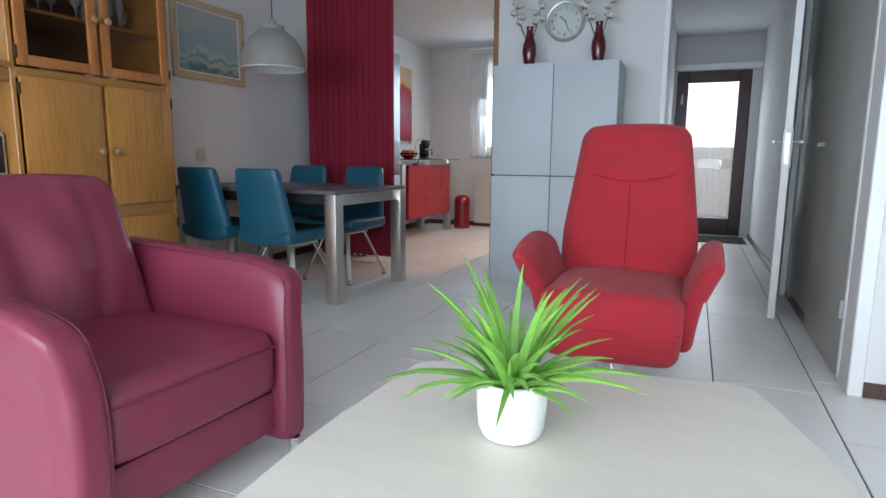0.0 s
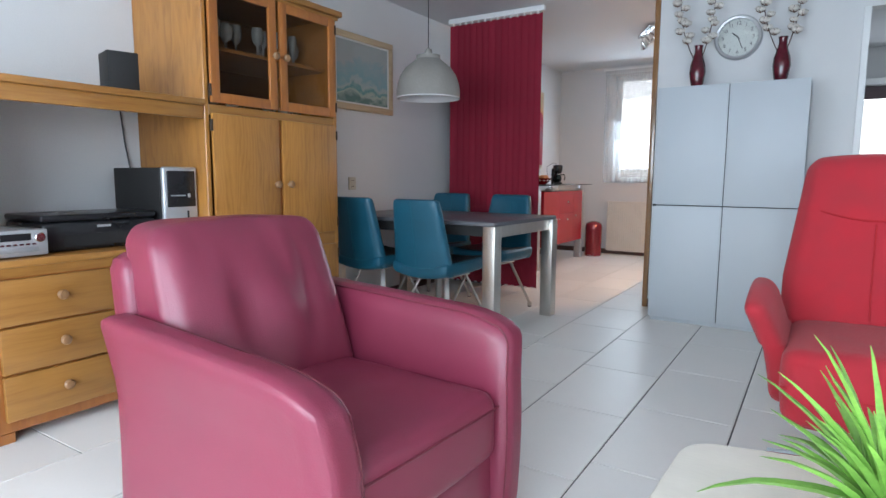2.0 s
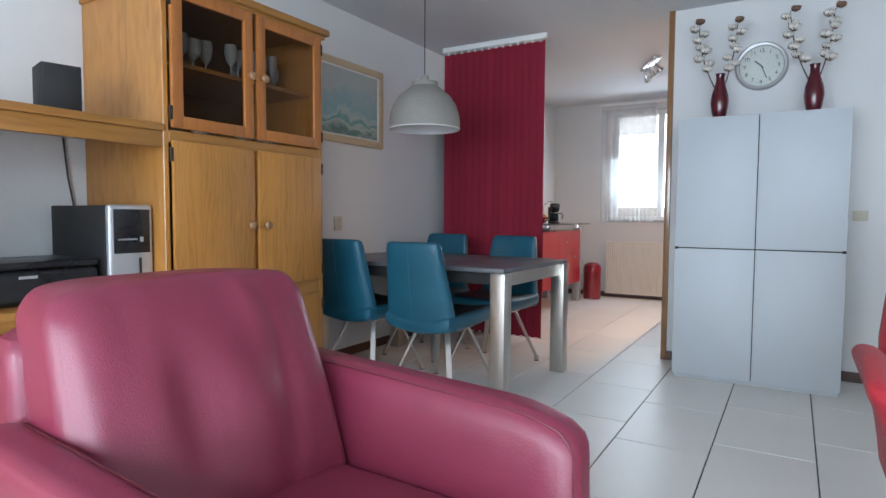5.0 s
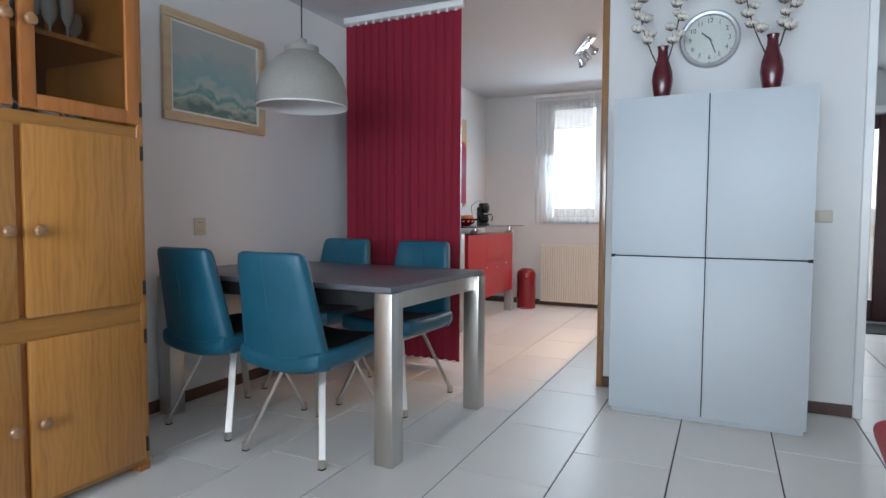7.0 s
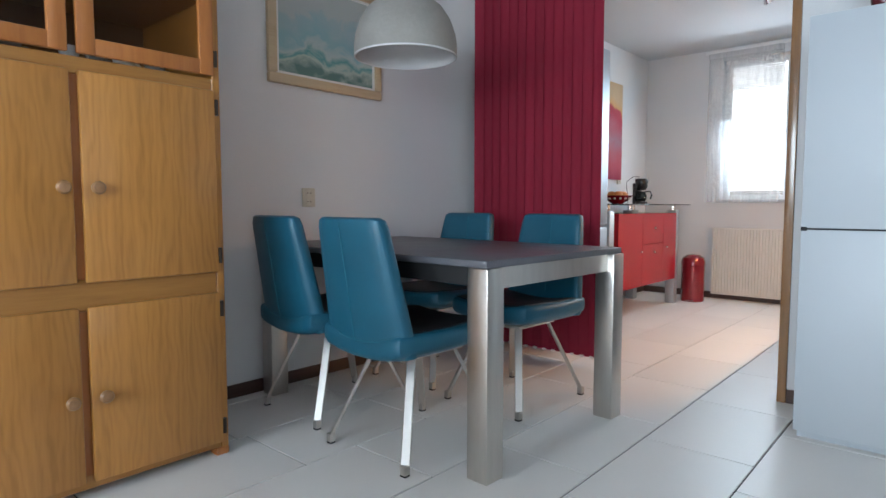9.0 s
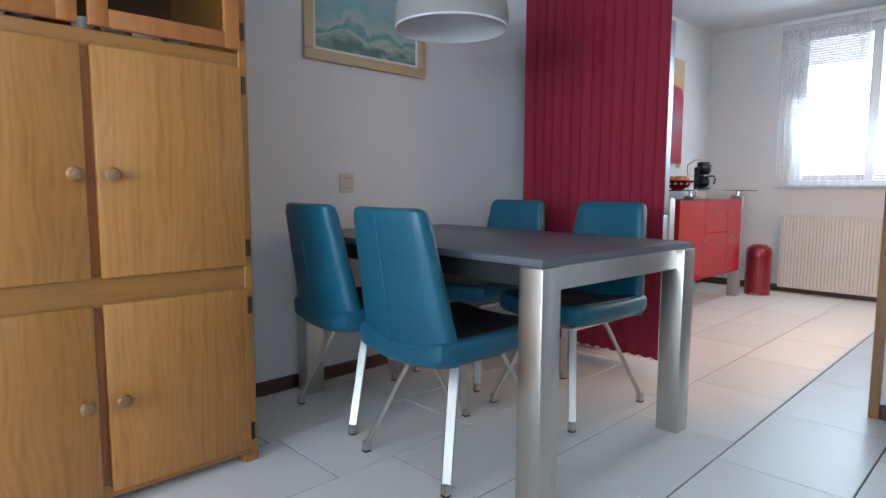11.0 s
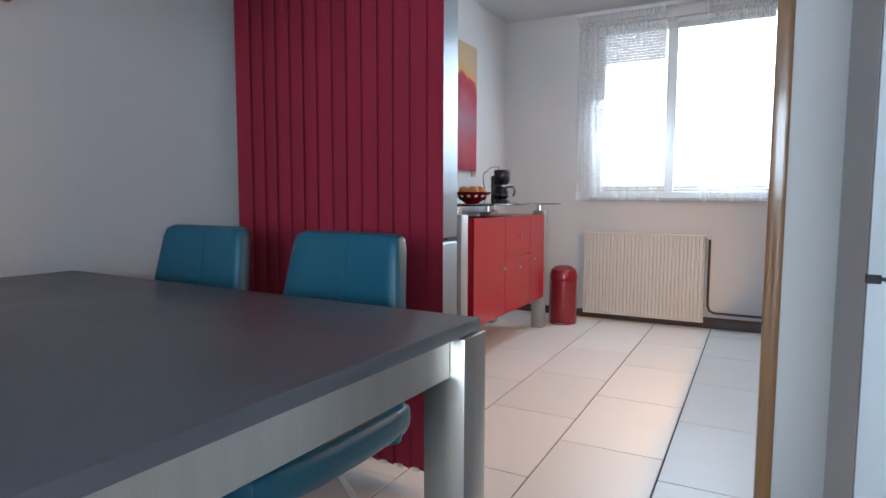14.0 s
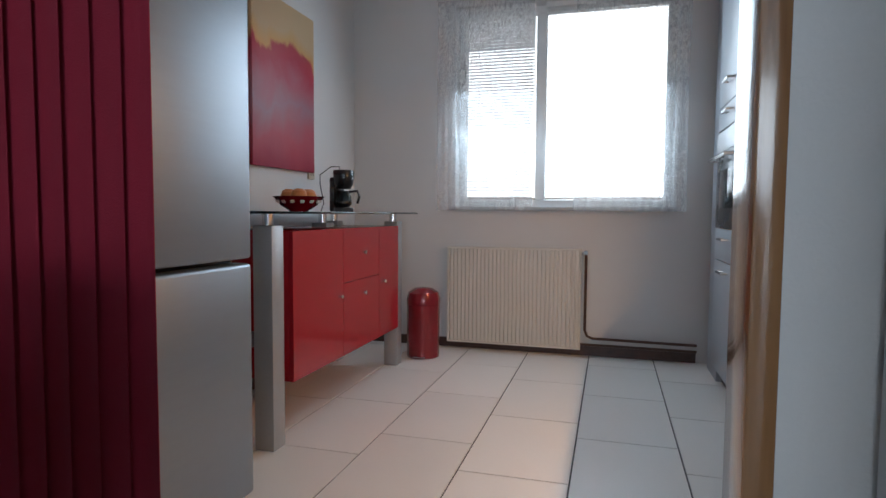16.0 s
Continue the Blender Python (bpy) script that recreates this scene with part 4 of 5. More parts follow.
        for fx in (-0.38, 0.452):
            part("foot", put(lathe([(0.018, 0), (0.018, 0.05), (0.022, 0.062)], 14), fx, s * 0.365, 0), M_CHROME, a, "small chrome foot")


armchair()


# ---- red recliner ----
def recliner():
    r = thing("recliner_chair", "bright red fabric recliner on a chrome base", "armchair", pose(-0.006, 2.36, 0.113, 0, 0, 0) @ Matrix.Diagonal((0.84, 0.87, 0.885, 1)))

    def back(p, u):
        k = (p.z - 0.36) / 0.78
        p.x *= min(1.24, 1.36 - 0.38 * k)
        p.y += 0.27 + 0.19 * k + 0.02 * u.x * u.x - 0.035 * (1 - u.x * u.x) * (1 if u.y < 0 else 0) * (0.6 + 0.4 * math.cos(k * 9))
        p.z += 0.02 * (1 - u.x * u.x) * max(0, u.z) ** 3
        if u.y < 0:
            p.y += 0.004 * noise.noise(p * 8)
            if abs(p.x) < 0.012 and p.z < 0.86:
                p.y += 0.008
        return p
    bk = part("backrest", soft_box(-0.275, 0.275, -0.075, 0.075, 0.36, 1.125, 0.06, 24, back), M_REDCLOTH, r)

    def onback(x, z):
        k = (z - 0.36) / 0.78
        u = x / 0.275
        return Vector((x * (1.36 - 0.38 * k), -0.077 + 0.27 + 0.19 * k + 0.02 * u * u - 0.035 * (1 - u * u) * (0.6 + 0.4 * math.cos(k * 9)), z))
    part("seam", tube([onback(x, 0.90 - 0.035 * math.cos(x / 0.19 * 1.57)) for x in np.linspace(-0.19, 0.19, 15)], 0.006, 6), M_REDSEAM, bk, "curved headrest seam")
    part("seam", tube([onback(0.0, z) for z in np.linspace(0.46, 0.85, 10)], 0.004, 6), M_REDSEAM, bk, "straight centre seam")

    def seat(p, u):
        if u.z > 0:
            p.z += 0.03 * (1 - u.x * u.x) * (1 - u.y * u.y * 0.5) + 0.004 * noise.noise(p * 9)
        if u.y < 0:
            p.y -= 0.03 * (1 - u.x * u.x)
        p.x *= 1.0 - 0.05 * max(0, -u.z)
        return p
    part("seat", soft_box(-0.30, 0.30, -0.38, 0.22, 0.155, 0.43, 0.05, 18, seat), M_REDCLOTH, r)
    part("seam", tube([(-0.295, -0.375, 0.30), (-0.15, -0.402, 0.298), (0, -0.412, 0.297), (0.15, -0.402, 0.298), (0.295, -0.375, 0.30)], 0.003, 6), M_REDSEAM, r, "front seam")
    for s in (-1, 1):
        def arm(p, u, s=s):
            k = (p.z - 0.17) / 0.43
            p.x += s * (0.055 * k * k - 0.03 * (1 - k))
            p.y = p.y * (0.70 + 0.32 * k) + 0.05 * (1 - k)
            if k > 0.6:
                p.z -= 0.10 * max(0, p.y * s * s + 0.0) * 0 + 0.06 * ((p.y + 0.03) / 0.3) ** 2
                p.x += s * 0.016 * (k - 0.6) * 2.5
            return p
        part("armrest", soft_box(s * 0.325 - 0.045, s * 0.325 + 0.045, -0.33, 0.24, 0.17, 0.63, 0.042, 16, arm), M_REDCLOTH, r)
    part("pedestal", lathe([(0.045, -0.10), (0.045, 0.154)], 24), M_CHROME, r)
    for i in range(5):
        an = radians(90 + 72 * i + 20)
        part("base_foot", joined(bar((0, 0, -0.075), (0.34 * math.cos(an), 0.34 * math.sin(an), -0.10), 0.045, 0.018), put(lathe([(0.018, -0.1275), (0.018, -0.10)], 12), 0.33 * math.cos(an), 0.33 * math.sin(an), 0)), M_CHROME, r)


recliner()


# ---- coffee table with the plant ----
TZ = 0.42


def coffee_table():
    t = thing("coffee_table", "cream coffee table with softly rounded corners", "table")
    pts = [(-0.415, 1.37), (0.0, 1.46), (0.41, 1.53), (0.54, 1.12), (0.55, 0.52), (0.10, 0.42), (-0.40, 0.36), (-0.435, 0.9)]
    b = bmesh.new()
    f = b.faces.new([b.verts.new((x, y, TZ - 0.04)) for x, y in pts[::-1]])
    bmesh.ops.bevel(b, geom=b.verts[:], offset=0.07, segments=5, affect="VERTICES", profile=0.5)
    e = bmesh.ops.extrude_face_region(b, geom=b.faces[:])
    for v in e["geom"]:
        if isinstance(v, bmesh.types.BMVert):
            v.co.z = TZ
    bmesh.ops.recalc_face_normals(b, faces=b.faces[:])
    hor = [ed for ed in b.edges if abs(ed.verts[0].co.z - ed.verts[1].co.z) < 1e-4 and ed.verts[0].co.z > TZ - 0.001]
    bmesh.ops.bevel(b, geom=hor, offset=0.006, segments=2, affect="EDGES")
    part("tabletop", b, M_COFFEE, t)
    part("pedestal", rbox(-0.16, 0.28, 0.65, 1.15, 0.03, TZ - 0.0405, 0.01), M_COFFEE, t)
    part("foot_plate", rbox(-0.24, 0.36, 0.57, 1.22, 0.0, 0.03, 0.005), M_STEEL, t)


coffee_table()


def aloe():
    random.seed(8)
    cx, cy = -0.062, 1.03
    pot = thing("plant_pot", "white ceramic pot on the coffee table", "plant pot", pose(cx, cy, TZ + 0.0005))
    part("pot", lathe([(0.048, 0), (0.058, 0.004), (0.066, 0.02), (0.070, 0.06), (0.071, 0.118), (0.066, 0.120), (0.063, 0.10), (0.062, 0.09)], 40), M_POT, pot)
    part("soil", lathe([(0.0615, 0.090), (0.0615, 0.1), (0.03, 0.106), (0.002, 0.108)], 24), M_SOIL, pot)
    pl = thing("aloe_plant", "bright green spiky aloe plant in a pot", "plant", pose(cx, cy, TZ + 0.10))
    for i in range(78):
        az = i * 2.39996 + random.uniform(-0.2, 0.2)
        rise = random.uniform(0.05, 1.0)
        ln = random.uniform(0.15, 0.29) * (1.15 if rise > 0.75 and i % 5 == 0 else 1)
        el0 = radians(18 + 66 * rise)
        w0 = random.uniform(0.009, 0.0145)
        b = bmesh.new()
        d = Vector((math.cos(az), math.sin(az), 0))
        sd = Vector((-math.sin(az), math.cos(az), 0))
        p = d * random.uniform(0.0, 0.035)
        prev = None
        n = 9
        twist = random.uniform(-0.3, 0.3)
        for k in range(n + 1):
            u = k / n
            el = el0 - radians(random.uniform(20, 34) + 22 * (1 - rise)) * u
            dr = (d * math.cos(el) + Vector((0, 0, math.sin(el))) + sd * twist * u * 0.6).normalized()
            up = sd.cross(dr).normalized()
            w = w0 * (1 - u) ** 0.7 * (1.0 if u > 0.1 else 0.9) + 0.0006
            ring = [b.verts.new(p + sd * w + up * -w * 0.25), b.verts.new(p - up * -w * 0.15 + up * -w * 0.5), b.verts.new(p - sd * w + up * -w * 0.25), b.verts.new(p + up * w * 0.75)]
            ring = [ring[0], ring[3], ring[2], ring[1]]
            if prev:
                for j in range(4):
                    b.faces.new((prev[j], prev[(j + 1) % 4], ring[(j + 1) % 4], ring[j]))
            prev = ring
            p = p + dr * ln / n
        bmesh.ops.recalc_face_normals(b, faces=b.faces[:])
        part("leaf", b, M_LEAF, pl, smooth=60)


aloe()


# ---- kitchen ----
def fridge():
    f = thing("fridge_freezer", "tall silver fridge freezer", "fridge")
    x0, x1, y0, y1 = XL + 0.075, -2.68, 4.93, 5.535
    part("body", rbox(x0, x1, y0, y1, 0.02, 2.0, 0.004, 1), M_FRIDGE, f)
    part("gasket", rbox(x1 + 0.0005, x1 + 0.014, y0 + 0.01, y1 - 0.01, 0.05, 1.995), M_SHADOWGAP, f)
    part("freezer_door", rbox(x1 + 0.0145, x1 + 0.08, y0, y1, 0.05, 0.785, 0.012, 3), M_FRIDGE, f)
    part("fridge_door", rbox(x1 + 0.0145, x1 + 0.08, y0, y1, 0.80, 2.0, 0.012, 3), M_FRIDGE, f)
    part("plinth", rbox(x0, x1 - 0.02, y0 + 0.01, y1 - 0.01, 0, 0.0195), M_BLACKM, f)


fridge()


def sideboard():
    s = thing("bar_sideboard", "glossy red sideboard between silver posts with glass top", "sideboard")
    x0, x1, y0, y1 = -3.22, -2.76, 6.06, 7.30
    part("body", rbox(x0, x1 - 0.02, y0, y1, 0.245, 0.868, 0.004), M_REDGLOSS, s)
    f0, f1 = x1 - 0.0195, x1
    ya, yb = y0 + 0.47, y0 + 0.93
    doors = ((y0, ya - 0.0015, 0.245, 0.868), (ya + 0.0015, yb - 0.0015, 0.245, 0.60), (ya + 0.0015, yb - 0.0015, 0.603, 0.868), (yb + 0.0015, y1, 0.245, 0.868))
    knobs = ((ya - 0.05, 0.545), ((ya + yb) / 2, 0.53), ((ya + yb) / 2, 0.74), (yb + 0.05, 0.56))
    for i, ((a, b, c, d), k) in enumerate(zip(doors, knobs)):
        dr = part("drawer" if 0 < i < 3 else "door", rbox(f0, f1, a, b, c, d, 0.0012, 1), M_REDGLOSS, s)
        part("knob", put(lathe([(0.006, 0), (0.006, 0.012), (0.010, 0.014), (0.009, 0.022)], 12), f1, k[0], k[1], 0, 90, 0), M_CHROME, dr)
    for y in (5.93, 6.66, 7.32):
        for x in ((-2.86, -3.26) if y != 6.66 else (-3.0,)):
            tall = 0.892
            low = 0.0 if y != 6.66 else 0.8685
            part("post", rbox(x, x + 0.085, y, y + 0.085, low, tall, 0.003), M_GREYLEG, s)
            part("standoff", put(lathe([(0.022, tall + 0.0003), (0.022, 0.9375)], 18), x + 0.0425, y + 0.0425, 0), M_CHROME, s)
    part("crossbar", rbox(-3.16, -2.90, 5.95, 6.0, 0.4, 0.46), M_GREYLEG, s)
    part("glass_top", rbox(-3.27, -2.70, 5.86, 7.50, 0.938, 0.948, 0.003), M_SMOKE, s, "dark tinted glass top")


sideboard()


def coffee_maker():
    c = thing("coffee_maker", "black drip coffee maker on the glass top", "coffee maker", pose(-2.98, 7.0, 0.9485, 0, 0, -20) @ Matrix.Scale(0.78, 4))
    part("base", lathe([(0.07, 0), (0.072, 0.02), (0.068, 0.03)], 24), M_BLACK, c)
    part("tower", rbox(-0.09, -0.045, -0.06, 0.06, 0.0, 0.25, 0.015, 3), M_BLACK, c)
    part("basket", lathe([(0.05, 0.165), (0.07, 0.2), (0.075, 0.285), (0.07, 0.30), (0.01, 0.305)], 24), M_BLACK, c)
    j = part("jug", lathe([(0.04, 0.032), (0.062, 0.06), (0.062, 0.1), (0.045, 0.14), (0.042, 0.15)], 24), M_SMOKE, c, "dark glass jug")
    part("handle", tube([(0.04, 0.02, 0.145), (0.10, 0.04, 0.15), (0.115, 0.045, 0.11), (0.10, 0.04, 0.06)], 0.009, 8), M_BLACK, j)
    part("coffee", lathe([(0.036, 0.034), (0.056, 0.06), (0.055, 0.075)], 20), M_BLACK, j)
    part("cord", tube([(-0.08, 0.03, 0.28), (-0.06, 0.02, 0.33), (-0.12, -0.01, 0.33), (-0.18, -0.06, 0.27), (-0.17, -0.07, 0.2), (-0.12, -0.08, 0.06), (-0.13, -0.1, 0.004)], 0.0035, 6), M_BLACK, c)


coffee_maker()
wall_box("wall_outlet", "white wall outlet above the red sideboard", pose(XL + 0.0005, 7.28, 1.20, 0, 0, 90), 2, True)


def fruit_bowl():
    random.seed(2)
    b = thing("fruit_bowl", "perforated red fruit bowl on the glass top", "bowl", pose(-2.98, 6.50, 0.9485) @ Matrix.Scale(0.8, 4))
    part("bowl", lathe([(0.055, 0), (0.06, 0.006), (0.105, 0.035), (0.15, 0.085), (0.158, 0.09), (0.148, 0.087), (0.10, 0.04), (0.05, 0.01)], 40), M_REDMETAL, b)
    for i in range(14):
        a = i * 2 * math.pi / 14
        part("hole", put(rbox(-0.003, 0.003, -0.012, 0.012, -0.01, 0.01, 0.002), 0.130 * math.cos(a), 0.130 * math.sin(a), 0.058, 0, 42, math.degrees(a)), M_COTTON, b)
    for i in range(6):
        a = i * 1.05
        f = thing("apple", "yellow red apple in the bowl", "fruit", pose(-2.98 + 0.054 * math.cos(a), 6.50 + 0.054 * math.sin(a), 0.983 + 0.008 * (i % 2)), "apples in the bowl")
        part("flesh", lathe([(0.006, 0.004), (0.02, 0.0), (0.034, 0.016), (0.038, 0.036), (0.032, 0.056), (0.016, 0.066), (0.004, 0.06)], 18), M_FRUIT, f)


fruit_bowl()
cv = thing("abstract_canvas", "red and gold abstract canvas on the wall", "painting")
part("canvas", rbox(XL + 0.008, XL + 0.03, 6.62, 7.28, 1.19, 2.12, 0.003), M_SUNSET, cv)
part("stretcher", rbox(XL + 0.001, XL + 0.0075, 6.64, 7.26, 1.21, 2.10), M_FRAMEW, cv)


def pedal_bin():
    p = thing("pedal_bin", "red metal pedal bin on the floor", "bin", pose(-2.70, 7.62, 0, 0, 0, 0))
    part("body", lathe([(0.105, 0.0), (0.108, 0.01), (0.108, 0.345), (0.104, 0.35)], 36), M_REDMETAL, p)
    part("lid", lathe([(0.110, 0.351), (0.110, 0.385), (0.098, 0.425), (0.06, 0.452), (0.006, 0.46)], 36), M_REDMETAL, p)
    part("pedal", rbox(-0.03, 0.05, -0.13, -0.10, 0.012, 0.02, 0.003), M_CHROME, p)


pedal_bin()


def radiator():
    r = thing("radiator", "cream panel radiator under the kitchen window", "radiator")
    x0, x1, y, z0, z1 = -2.605, -1.70, 7.875, 0.05, 0.715
    part("back_panel", rbox(x0, x1, y + 0.03, YK - 0.004, z0 + 0.02, z1 - 0.02), M_RAD, r)
    n = 33
    b = bmesh.new()
    prev = None
    w = (x1 - x0) / n
    for i in range(n):
        for f, dy in ((0.0, 0.0), (0.50, 0.0), (0.60, 0.024), (0.90, 0.024)):
            x = x0 + (i + f) * w
            q = (b.verts.new((x, y + dy * 0.55, z0 + 0.012)), b.verts.new((x, y + dy * 0.55, z1 - 0.012)))
            if prev:
                b.faces.new((prev[0], q[0], q[1], prev[1]))
            prev = q
    q = (b.verts.new((x1, y, z0 + 0.012)), b.verts.new((x1, y, z1 - 0.012)))
    b.faces.new((prev[0], q[0], q[1], prev[1]))
    part("front_panel", b, M_RAD, r, "ribbed front", smooth=0)
    for a, c in ((z0, z0 + 0.013), (z1 - 0.013, z1)):
        part("edge", rbox(x0 - 0.002, x1 + 0.002, y - 0.004, y + 0.05, a, c, 0.004), M_RAD, r)
    for x in (x0 - 0.003, x1):
        part("end_cap", rbox(x, x + 0.003, y, y + 0.06, z0, z1), M_RAD, r)
    v = part("valve", joined(tube([(x1, y + 0.03, z1 - 0.03), (x1 + 0.04, y + 0.03, z1 - 0.03)], 0.012, 10), tube([(x1 + 0.03, y + 0.03, z1 - 0.03), (x1 + 0.03, y - 0.02, z1 - 0.02)], 0.014, 10)), M_CHROME, r)
    part("pipe", tube([(x1 + 0.03, y + 0.03, z1 - 0.04), (x1 + 0.03, y + 0.03, 0.18), (x1 + 0.045, y + 0.03, 0.14), (x1 + 0.08, y + 0.03, 0.125), (-0.98, y + 0.03, 0.12)], 0.009, 8), M_PIPE, r, "dark brown heating pipe")
    part("pipe", tube([(x1, y + 0.03, 0.082), (-0.98, y + 0.03, 0.08)], 0.009, 8), M_PIPE, r, "dark brown heating pipe")


radiator()


def window_dressing():
    for x0, x1, low in ((WX0 + 0.02, -2.035, WZ0 + 0.03), (-1.965, WX1 - 0.02, WZ0 + 0.03)):
        v = thing("venetian_blind", "pale horizontal venetian blind in the window", "blind", group="venetian blinds")
        part("head_rail", rbox(x0, x1, YK + 0.03, YK + 0.06, WZ1 - 0.04, WZ1 - 0.005), M_WHITE, v)
        sl = mesh("slat", put(rbox(x0, x1, -0.0125, 0.0125, -0.0004, 0.0004), 0, 0, 0, -12 if x0 < -2.3 else 12, 0, 0), M_SLAT, 0)
        z = low + 0.02
        while z < WZ1 - 0.05:
            o = new("slat", sl)
            o.parent = v
            o.location = (0, YK + 0.045, z)
            if x0 < -2.3 and z > 2.06:
                o.rotation_euler = (radians(-22), 0, 0)
                o.location = (0, YK + 0.045, z)
            z += 0.0215
        part("bottom_rail", rbox(x0, x1, YK + 0.035, YK + 0.055, low - 0.005, low + 0.008), M_WHITE, v)
        for x in (x0 + 0.06, x1 - 0.06):
            part("cord", tube([(x, YK + 0.031, low), (x, YK + 0.031, WZ1 - 0.04)], 0.0015, 5), M_WHITE, v)
    part_rail = thing("curtain_rail", "slim white curtain rail at the ceiling", "curtain rail")
    part("rail", rbox(-2.72, -1.04, YK - 0.085, YK - 0.06, 2.425, 2.45), M_WHITE, part_rail)
    for x0, x1 in ((-2.69, -2.03), (-1.76, -1.07)):
        c = thing("sheer_curtain", "sheer white curtain panel with pleated heading", "curtain", group="sheer curtains")
        b = bmesh.new()
        n = 110
        cols = []
        for i in range(n + 1):
            u = i / n
            col = []
            for z, am in ((0.965, 0.010), (1.3, 0.009), (1.8, 0.007), (2.28, 0.005), (2.34, 0.004), (2.42, 0.003)):
                col.append(b.verts.new((x0 + (x1 - x0) * u + 0.004 * math.sin(u * 50 + z * 3), YK - 0.072 + am * math.sin(u * 2 * math.pi * 12 + 0.4 * z + 1.3 * math.sin(u * 9)), z)))
            cols.append(col)
        for A, B in zip(cols, cols[1:]):
            for j in range(5):
                b.faces.new((A[j], B[j], B[j + 1], A[j + 1]))
        part("panel", b, M_SHEER, c, smooth=80)
        b = bmesh.new()
        prev = None
        for i in range(n + 1):
            u = i / n
            q = [b.verts.new((x0 + (x1 - x0) * u, YK - 0.086 + 0.004 * math.sin(u * 2 * math.pi * 24), z)) for z in (2.375, 2.423)]
            if prev:
                b.faces.new((prev[0], q[0], q[1], prev[1]))
            prev = q
        part("heading_tape", b, M_NET, c, smooth=80)


window_dressing()


def kitchen_units():
    x0, x1 = -0.955, -0.365
    o = thing("oven_cabinet", "tall grey kitchen cabinet with a built-in oven", "kitchen cabinet")
    y0, y1 = 6.93, 7.53
    part("body", rbox(x0 + 0.02, x1, y0, y1, 0.1, 2.25, 0.002, 1), M_UNITSIDE, o)
    part("plinth", rbox(x0 + 0.06, x1, y0, y1, 0, 0.099), M_BLACKM, o)
    for z0, z1 in ((0.105, 0.70), (0.705, 0.87), (1.40, 1.52), (1.525, 2.25)):
        d = part("door", rbox(x0, x0 + 0.0195, y0 + 0.002, y1 - 0.002, z0, z1, 0.003), M_UNIT, o)
        zh = z0 + 0.10 if z1 > 2 else z1 - 0.05
        part("handle", tube([(x0, y0 + 0.2, zh), (x0 - 0.03, y0 + 0.2, zh), (x0 - 0.03, y0 + 0.34, zh), (x0, y0 + 0.34, zh)], 0.006, 8), M_CHROME, d)
    ov = part("oven", rbox(x0 - 0.002, x0 + 0.0195, y0 + 0.002, y1 - 0.002, 0.875, 1.395, 0.004), M_BLACK, o, "black built-in oven")
    part("oven_handle", tube([(x0 - 0.002, y0 + 0.06, 1.24), (x0 - 0.05, y0 + 0.06, 1.24), (x0 - 0.05, y1 - 0.06, 1.24), (x0 - 0.002, y1 - 0.06, 1.24)], 0.010, 8), M_CHROME, ov)
    part("control_panel", rbox(x0 - 0.006, x0 - 0.0025, y0 + 0.01, y1 - 0.01, 1.28, 1.385, 0.001), M_GREYLEG, ov)
    part("window", rbox(x0 - 0.006, x0 - 0.0025, y0 + 0.12, y1 - 0.12, 0.98, 1.18, 0.001), M_SMOKE, ov)
    f = thing("filler_panel", "grey filler panel beside the oven cabinet", "panel")
    part("panel", rbox(x0 + 0.03, x1, y1 + 0.002, YK - 0.09, 0.0, 2.25), M_UNIT, f)
    for i in range(3):
        a = 4.96 + i * 0.655
        c = thing("base_cabinet", "grey kitchen base cabinet with drawer and doors", "kitchen cabinet", group="kitchen base cabinets")
        b = a + 0.652
        part("body", rbox(x0 + 0.02, x1, a, b, 0.1, 0.86, 0.002, 1), M_UNIT, c)
        part("plinth", rbox(x0 + 0.06, x1, a, b, 0, 0.099), M_BLACKM, c)
        for j in range(2):
            p, q = a + j * 0.326 + 0.002, a + (j + 1) * 0.326 - 0.002
            for nm, z0, z1 in (("door", 0.105, 0.70), ("drawer", 0.704, 0.855)):
                d = part(nm, rbox(x0, x0 + 0.0195, p, q, z0, z1, 0.003), M_UNIT, c)
                zh, ym = (z1 - 0.04 if nm == "door" else (z0 + z1) / 2), (p + q) / 2
                part("handle", tube([(x0, ym - 0.06, zh), (x0 - 0.028, ym - 0.05, zh), (x0 - 0.028, ym + 0.05, zh), (x0, ym + 0.06, zh)], 0.006, 8), M_CHROME, d)
        w = thing("wall_cabinet", "dark fronted kitchen wall cabinet", "kitchen cabinet", group="kitchen wall cabinets")
        part("body", rbox(-0.70, x1, a, b, 1.46, 2.2, 0.002, 1), M_UNITSIDE, w)
        part("door", rbox(-0.72, -0.7005, a + 0.002, b - 0.002, 1.46, 2.2, 0.003), M_UNIT, w)
    k = thing("worktop", "pale grey kitchen worktop", "worktop")
    part("slab", rbox(x0 - 0.02, x1, 4.955, 6.928, 0.862, 0.90, 0.004), mat("worktop_laminate", (0.55, 0.55, 0.54), 0.35, vary=0.08, scale=60), k)
    s = thing("backsplash", "pale tiled backsplash panel with orange lamplight in its colour", "backsplash")
    # the under-cabinet lamp's warm glow is mixed into this panel's tan base colour
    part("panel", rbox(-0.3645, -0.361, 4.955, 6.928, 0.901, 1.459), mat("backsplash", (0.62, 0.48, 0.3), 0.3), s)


kitchen_units()


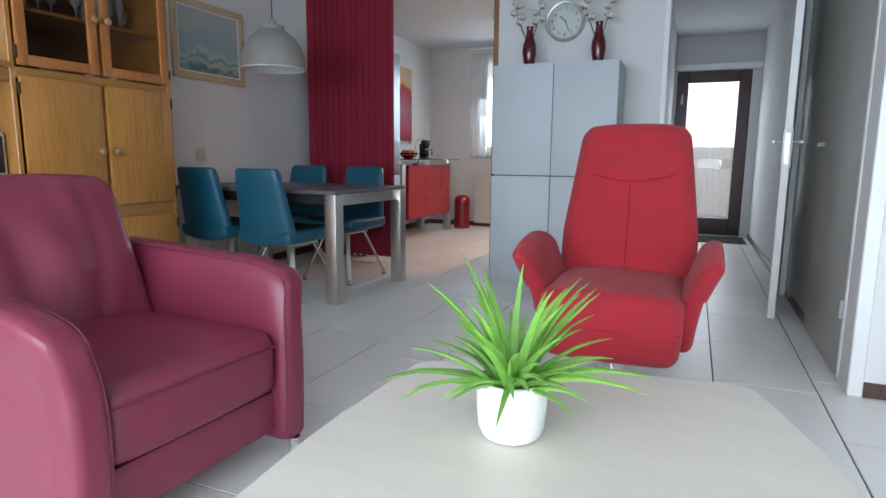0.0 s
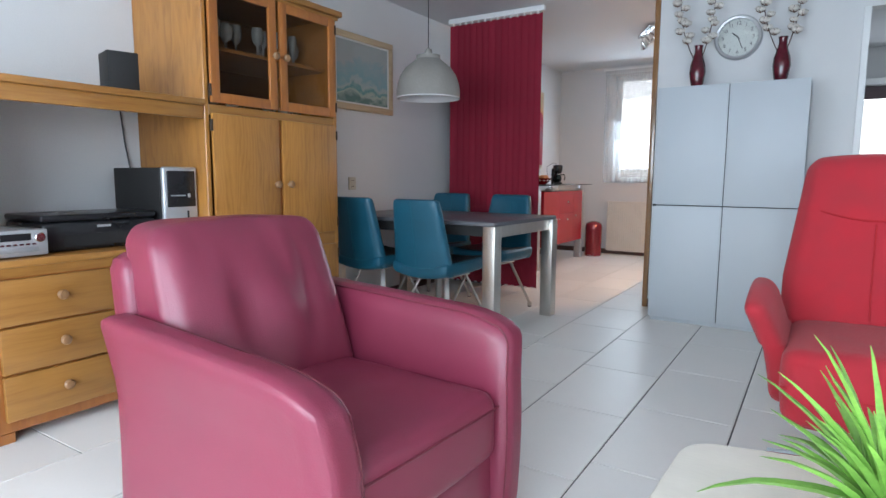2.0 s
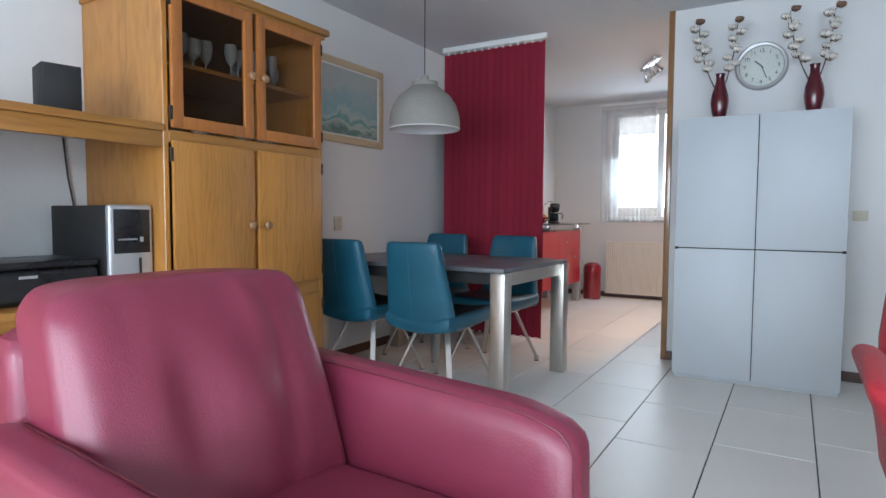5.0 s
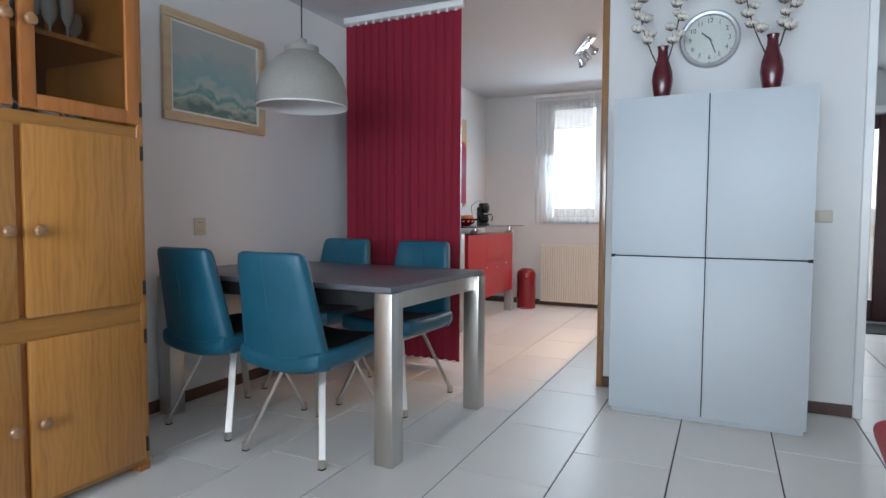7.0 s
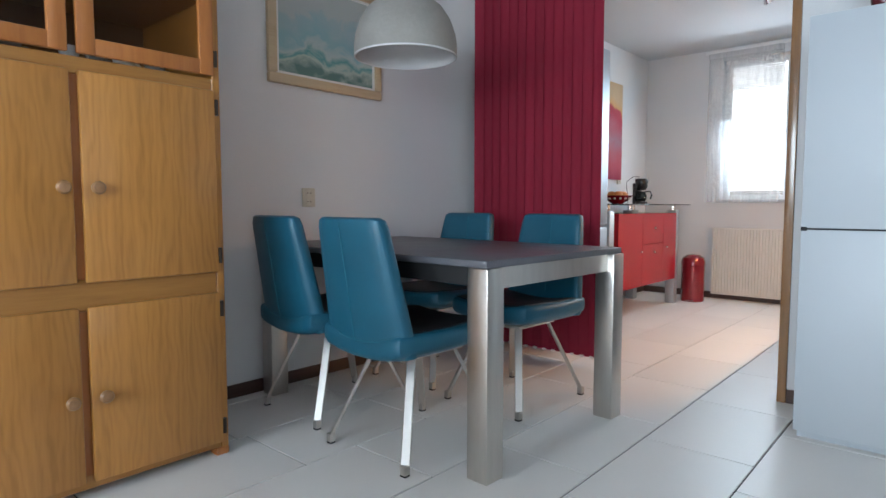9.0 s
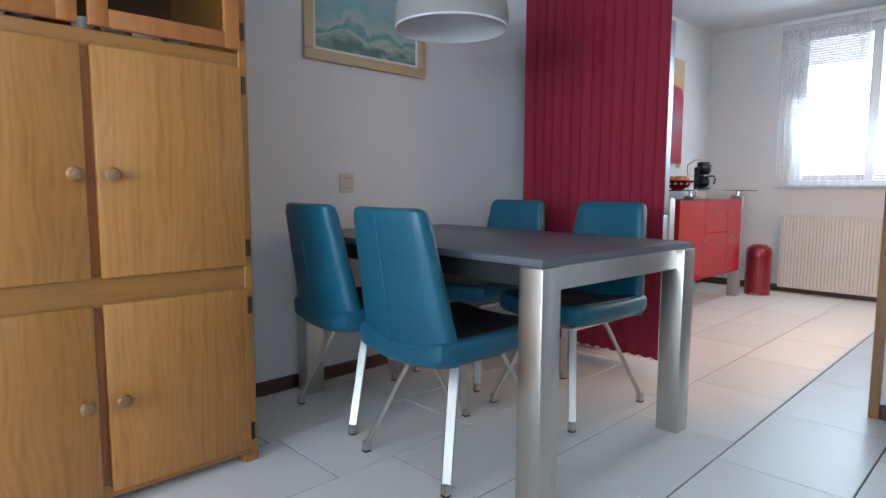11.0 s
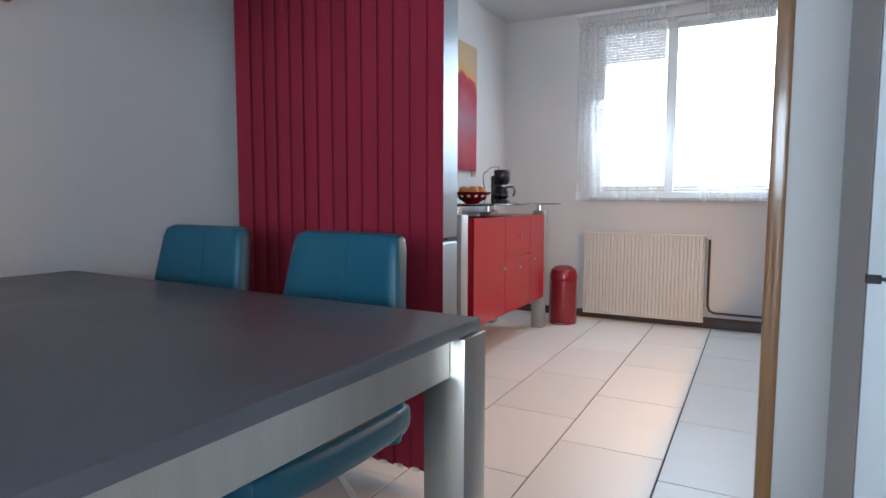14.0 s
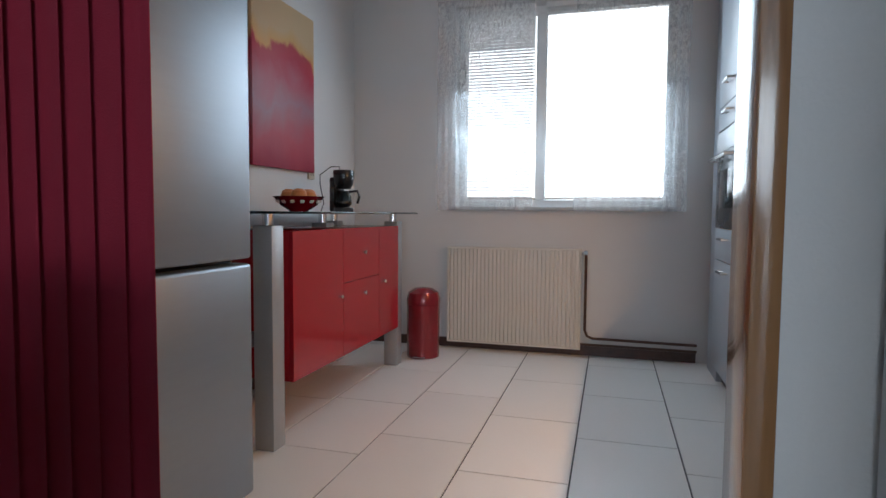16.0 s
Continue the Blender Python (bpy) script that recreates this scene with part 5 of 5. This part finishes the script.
def spot_light():
    s = thing("ceiling_spots", "chrome ceiling spotlight bar in the kitchen", "ceiling light", pose(-1.75, 6.12, TOP, 0, 0, 25))
    part("bar", rbox(-0.035, 0.035, -0.26, 0.26, -0.028, -0.0005, 0.006), M_CHROME, s)
    for i, y in enumerate((-0.19, 0.0, 0.19)):
        part("arm", tube([(0, y, -0.028), (0, y, -0.075)], 0.006, 8), M_CHROME, s)
        h = part("head", put(lathe([(0.012, 0), (0.02, -0.012), (0.032, -0.06), (0.036, -0.075), (0.031, -0.07), (0.02, -0.03)], 18), 0, y, -0.07, 25 * (i - 1), -30, 0), M_CHROME, s)


spot_light()
backdrop = setting("backdrop_sky", rbox(-60, 60, 60.0, 60.2, -0.25, 60), M_GROUND, "blank white overcast sky beyond the window", "sky")
mb = bpy.data.materials.new("overcast_glow")
mb.use_nodes = True
mb.node_tree.nodes["Principled BSDF"].inputs["Emission Color"].default_value = (0.93, 0.97, 1.0, 1)
mb.node_tree.nodes["Principled BSDF"].inputs["Emission Strength"].default_value = 3.0
backdrop.data.materials[0] = mb


# ---- floor tiles ----
def floor_tiles():
    fl = thing("floor", "large pale beige ceramic floor tiles with dark joints", "floor")
    fl["kind"] = "structure"
    w, l, gap = 0.405, 0.628, 0.0048
    phase = {0: 2.87, 1: 3.10, 2: 3.47, 3: 3.29, 4: 3.05, 5: 2.585, 6: 2.84, 7: 3.30, 8: 3.36, 9: 2.9, 10: 3.2, 11: 3.4}
    x00 = -2.855
    made = {}
    for c in range(-2, 13):
        xa, xb = max(XL, x00 + c * w), min(XR, x00 + (c + 1) * w)
        if xb - xa < 0.02:
            continue
        p = phase.get(c, 3.0 + 0.17 * c) % l
        for r in range(-6, 15):
            ya, yb = max(YB, p + r * l), min(8.2, p + (r + 1) * l)
            if yb - ya < 0.02 or (xa > 1.0 and ya > 2.8):
                continue
            key = (round(xb - xa, 3), round(yb - ya, 3))
            if key not in made:
                hx, hy = (xb - xa - gap) / 2, (yb - ya - gap) / 2
                b = bmesh.new()
                lo = [b.verts.new((sx * hx, sy * hy, -0.006)) for sx, sy in ((-1, -1), (1, -1), (1, 1), (-1, 1))]
                up = [b.verts.new((sx * (hx - 0.0015), sy * (hy - 0.0015), 0)) for sx, sy in ((-1, -1), (1, -1), (1, 1), (-1, 1))]
                b.faces.new(up)
                for i in range(4):
                    b.faces.new((lo[i], lo[(i + 1) % 4], up[(i + 1) % 4], up[i]))
                made[key] = mesh("tile", b, M_TILE, 0)
            ob = new("tile", made[key])
            ob.parent = fl
            ob.location = ((xa + xb) / 2, (ya + yb) / 2, 0)


floor_tiles()
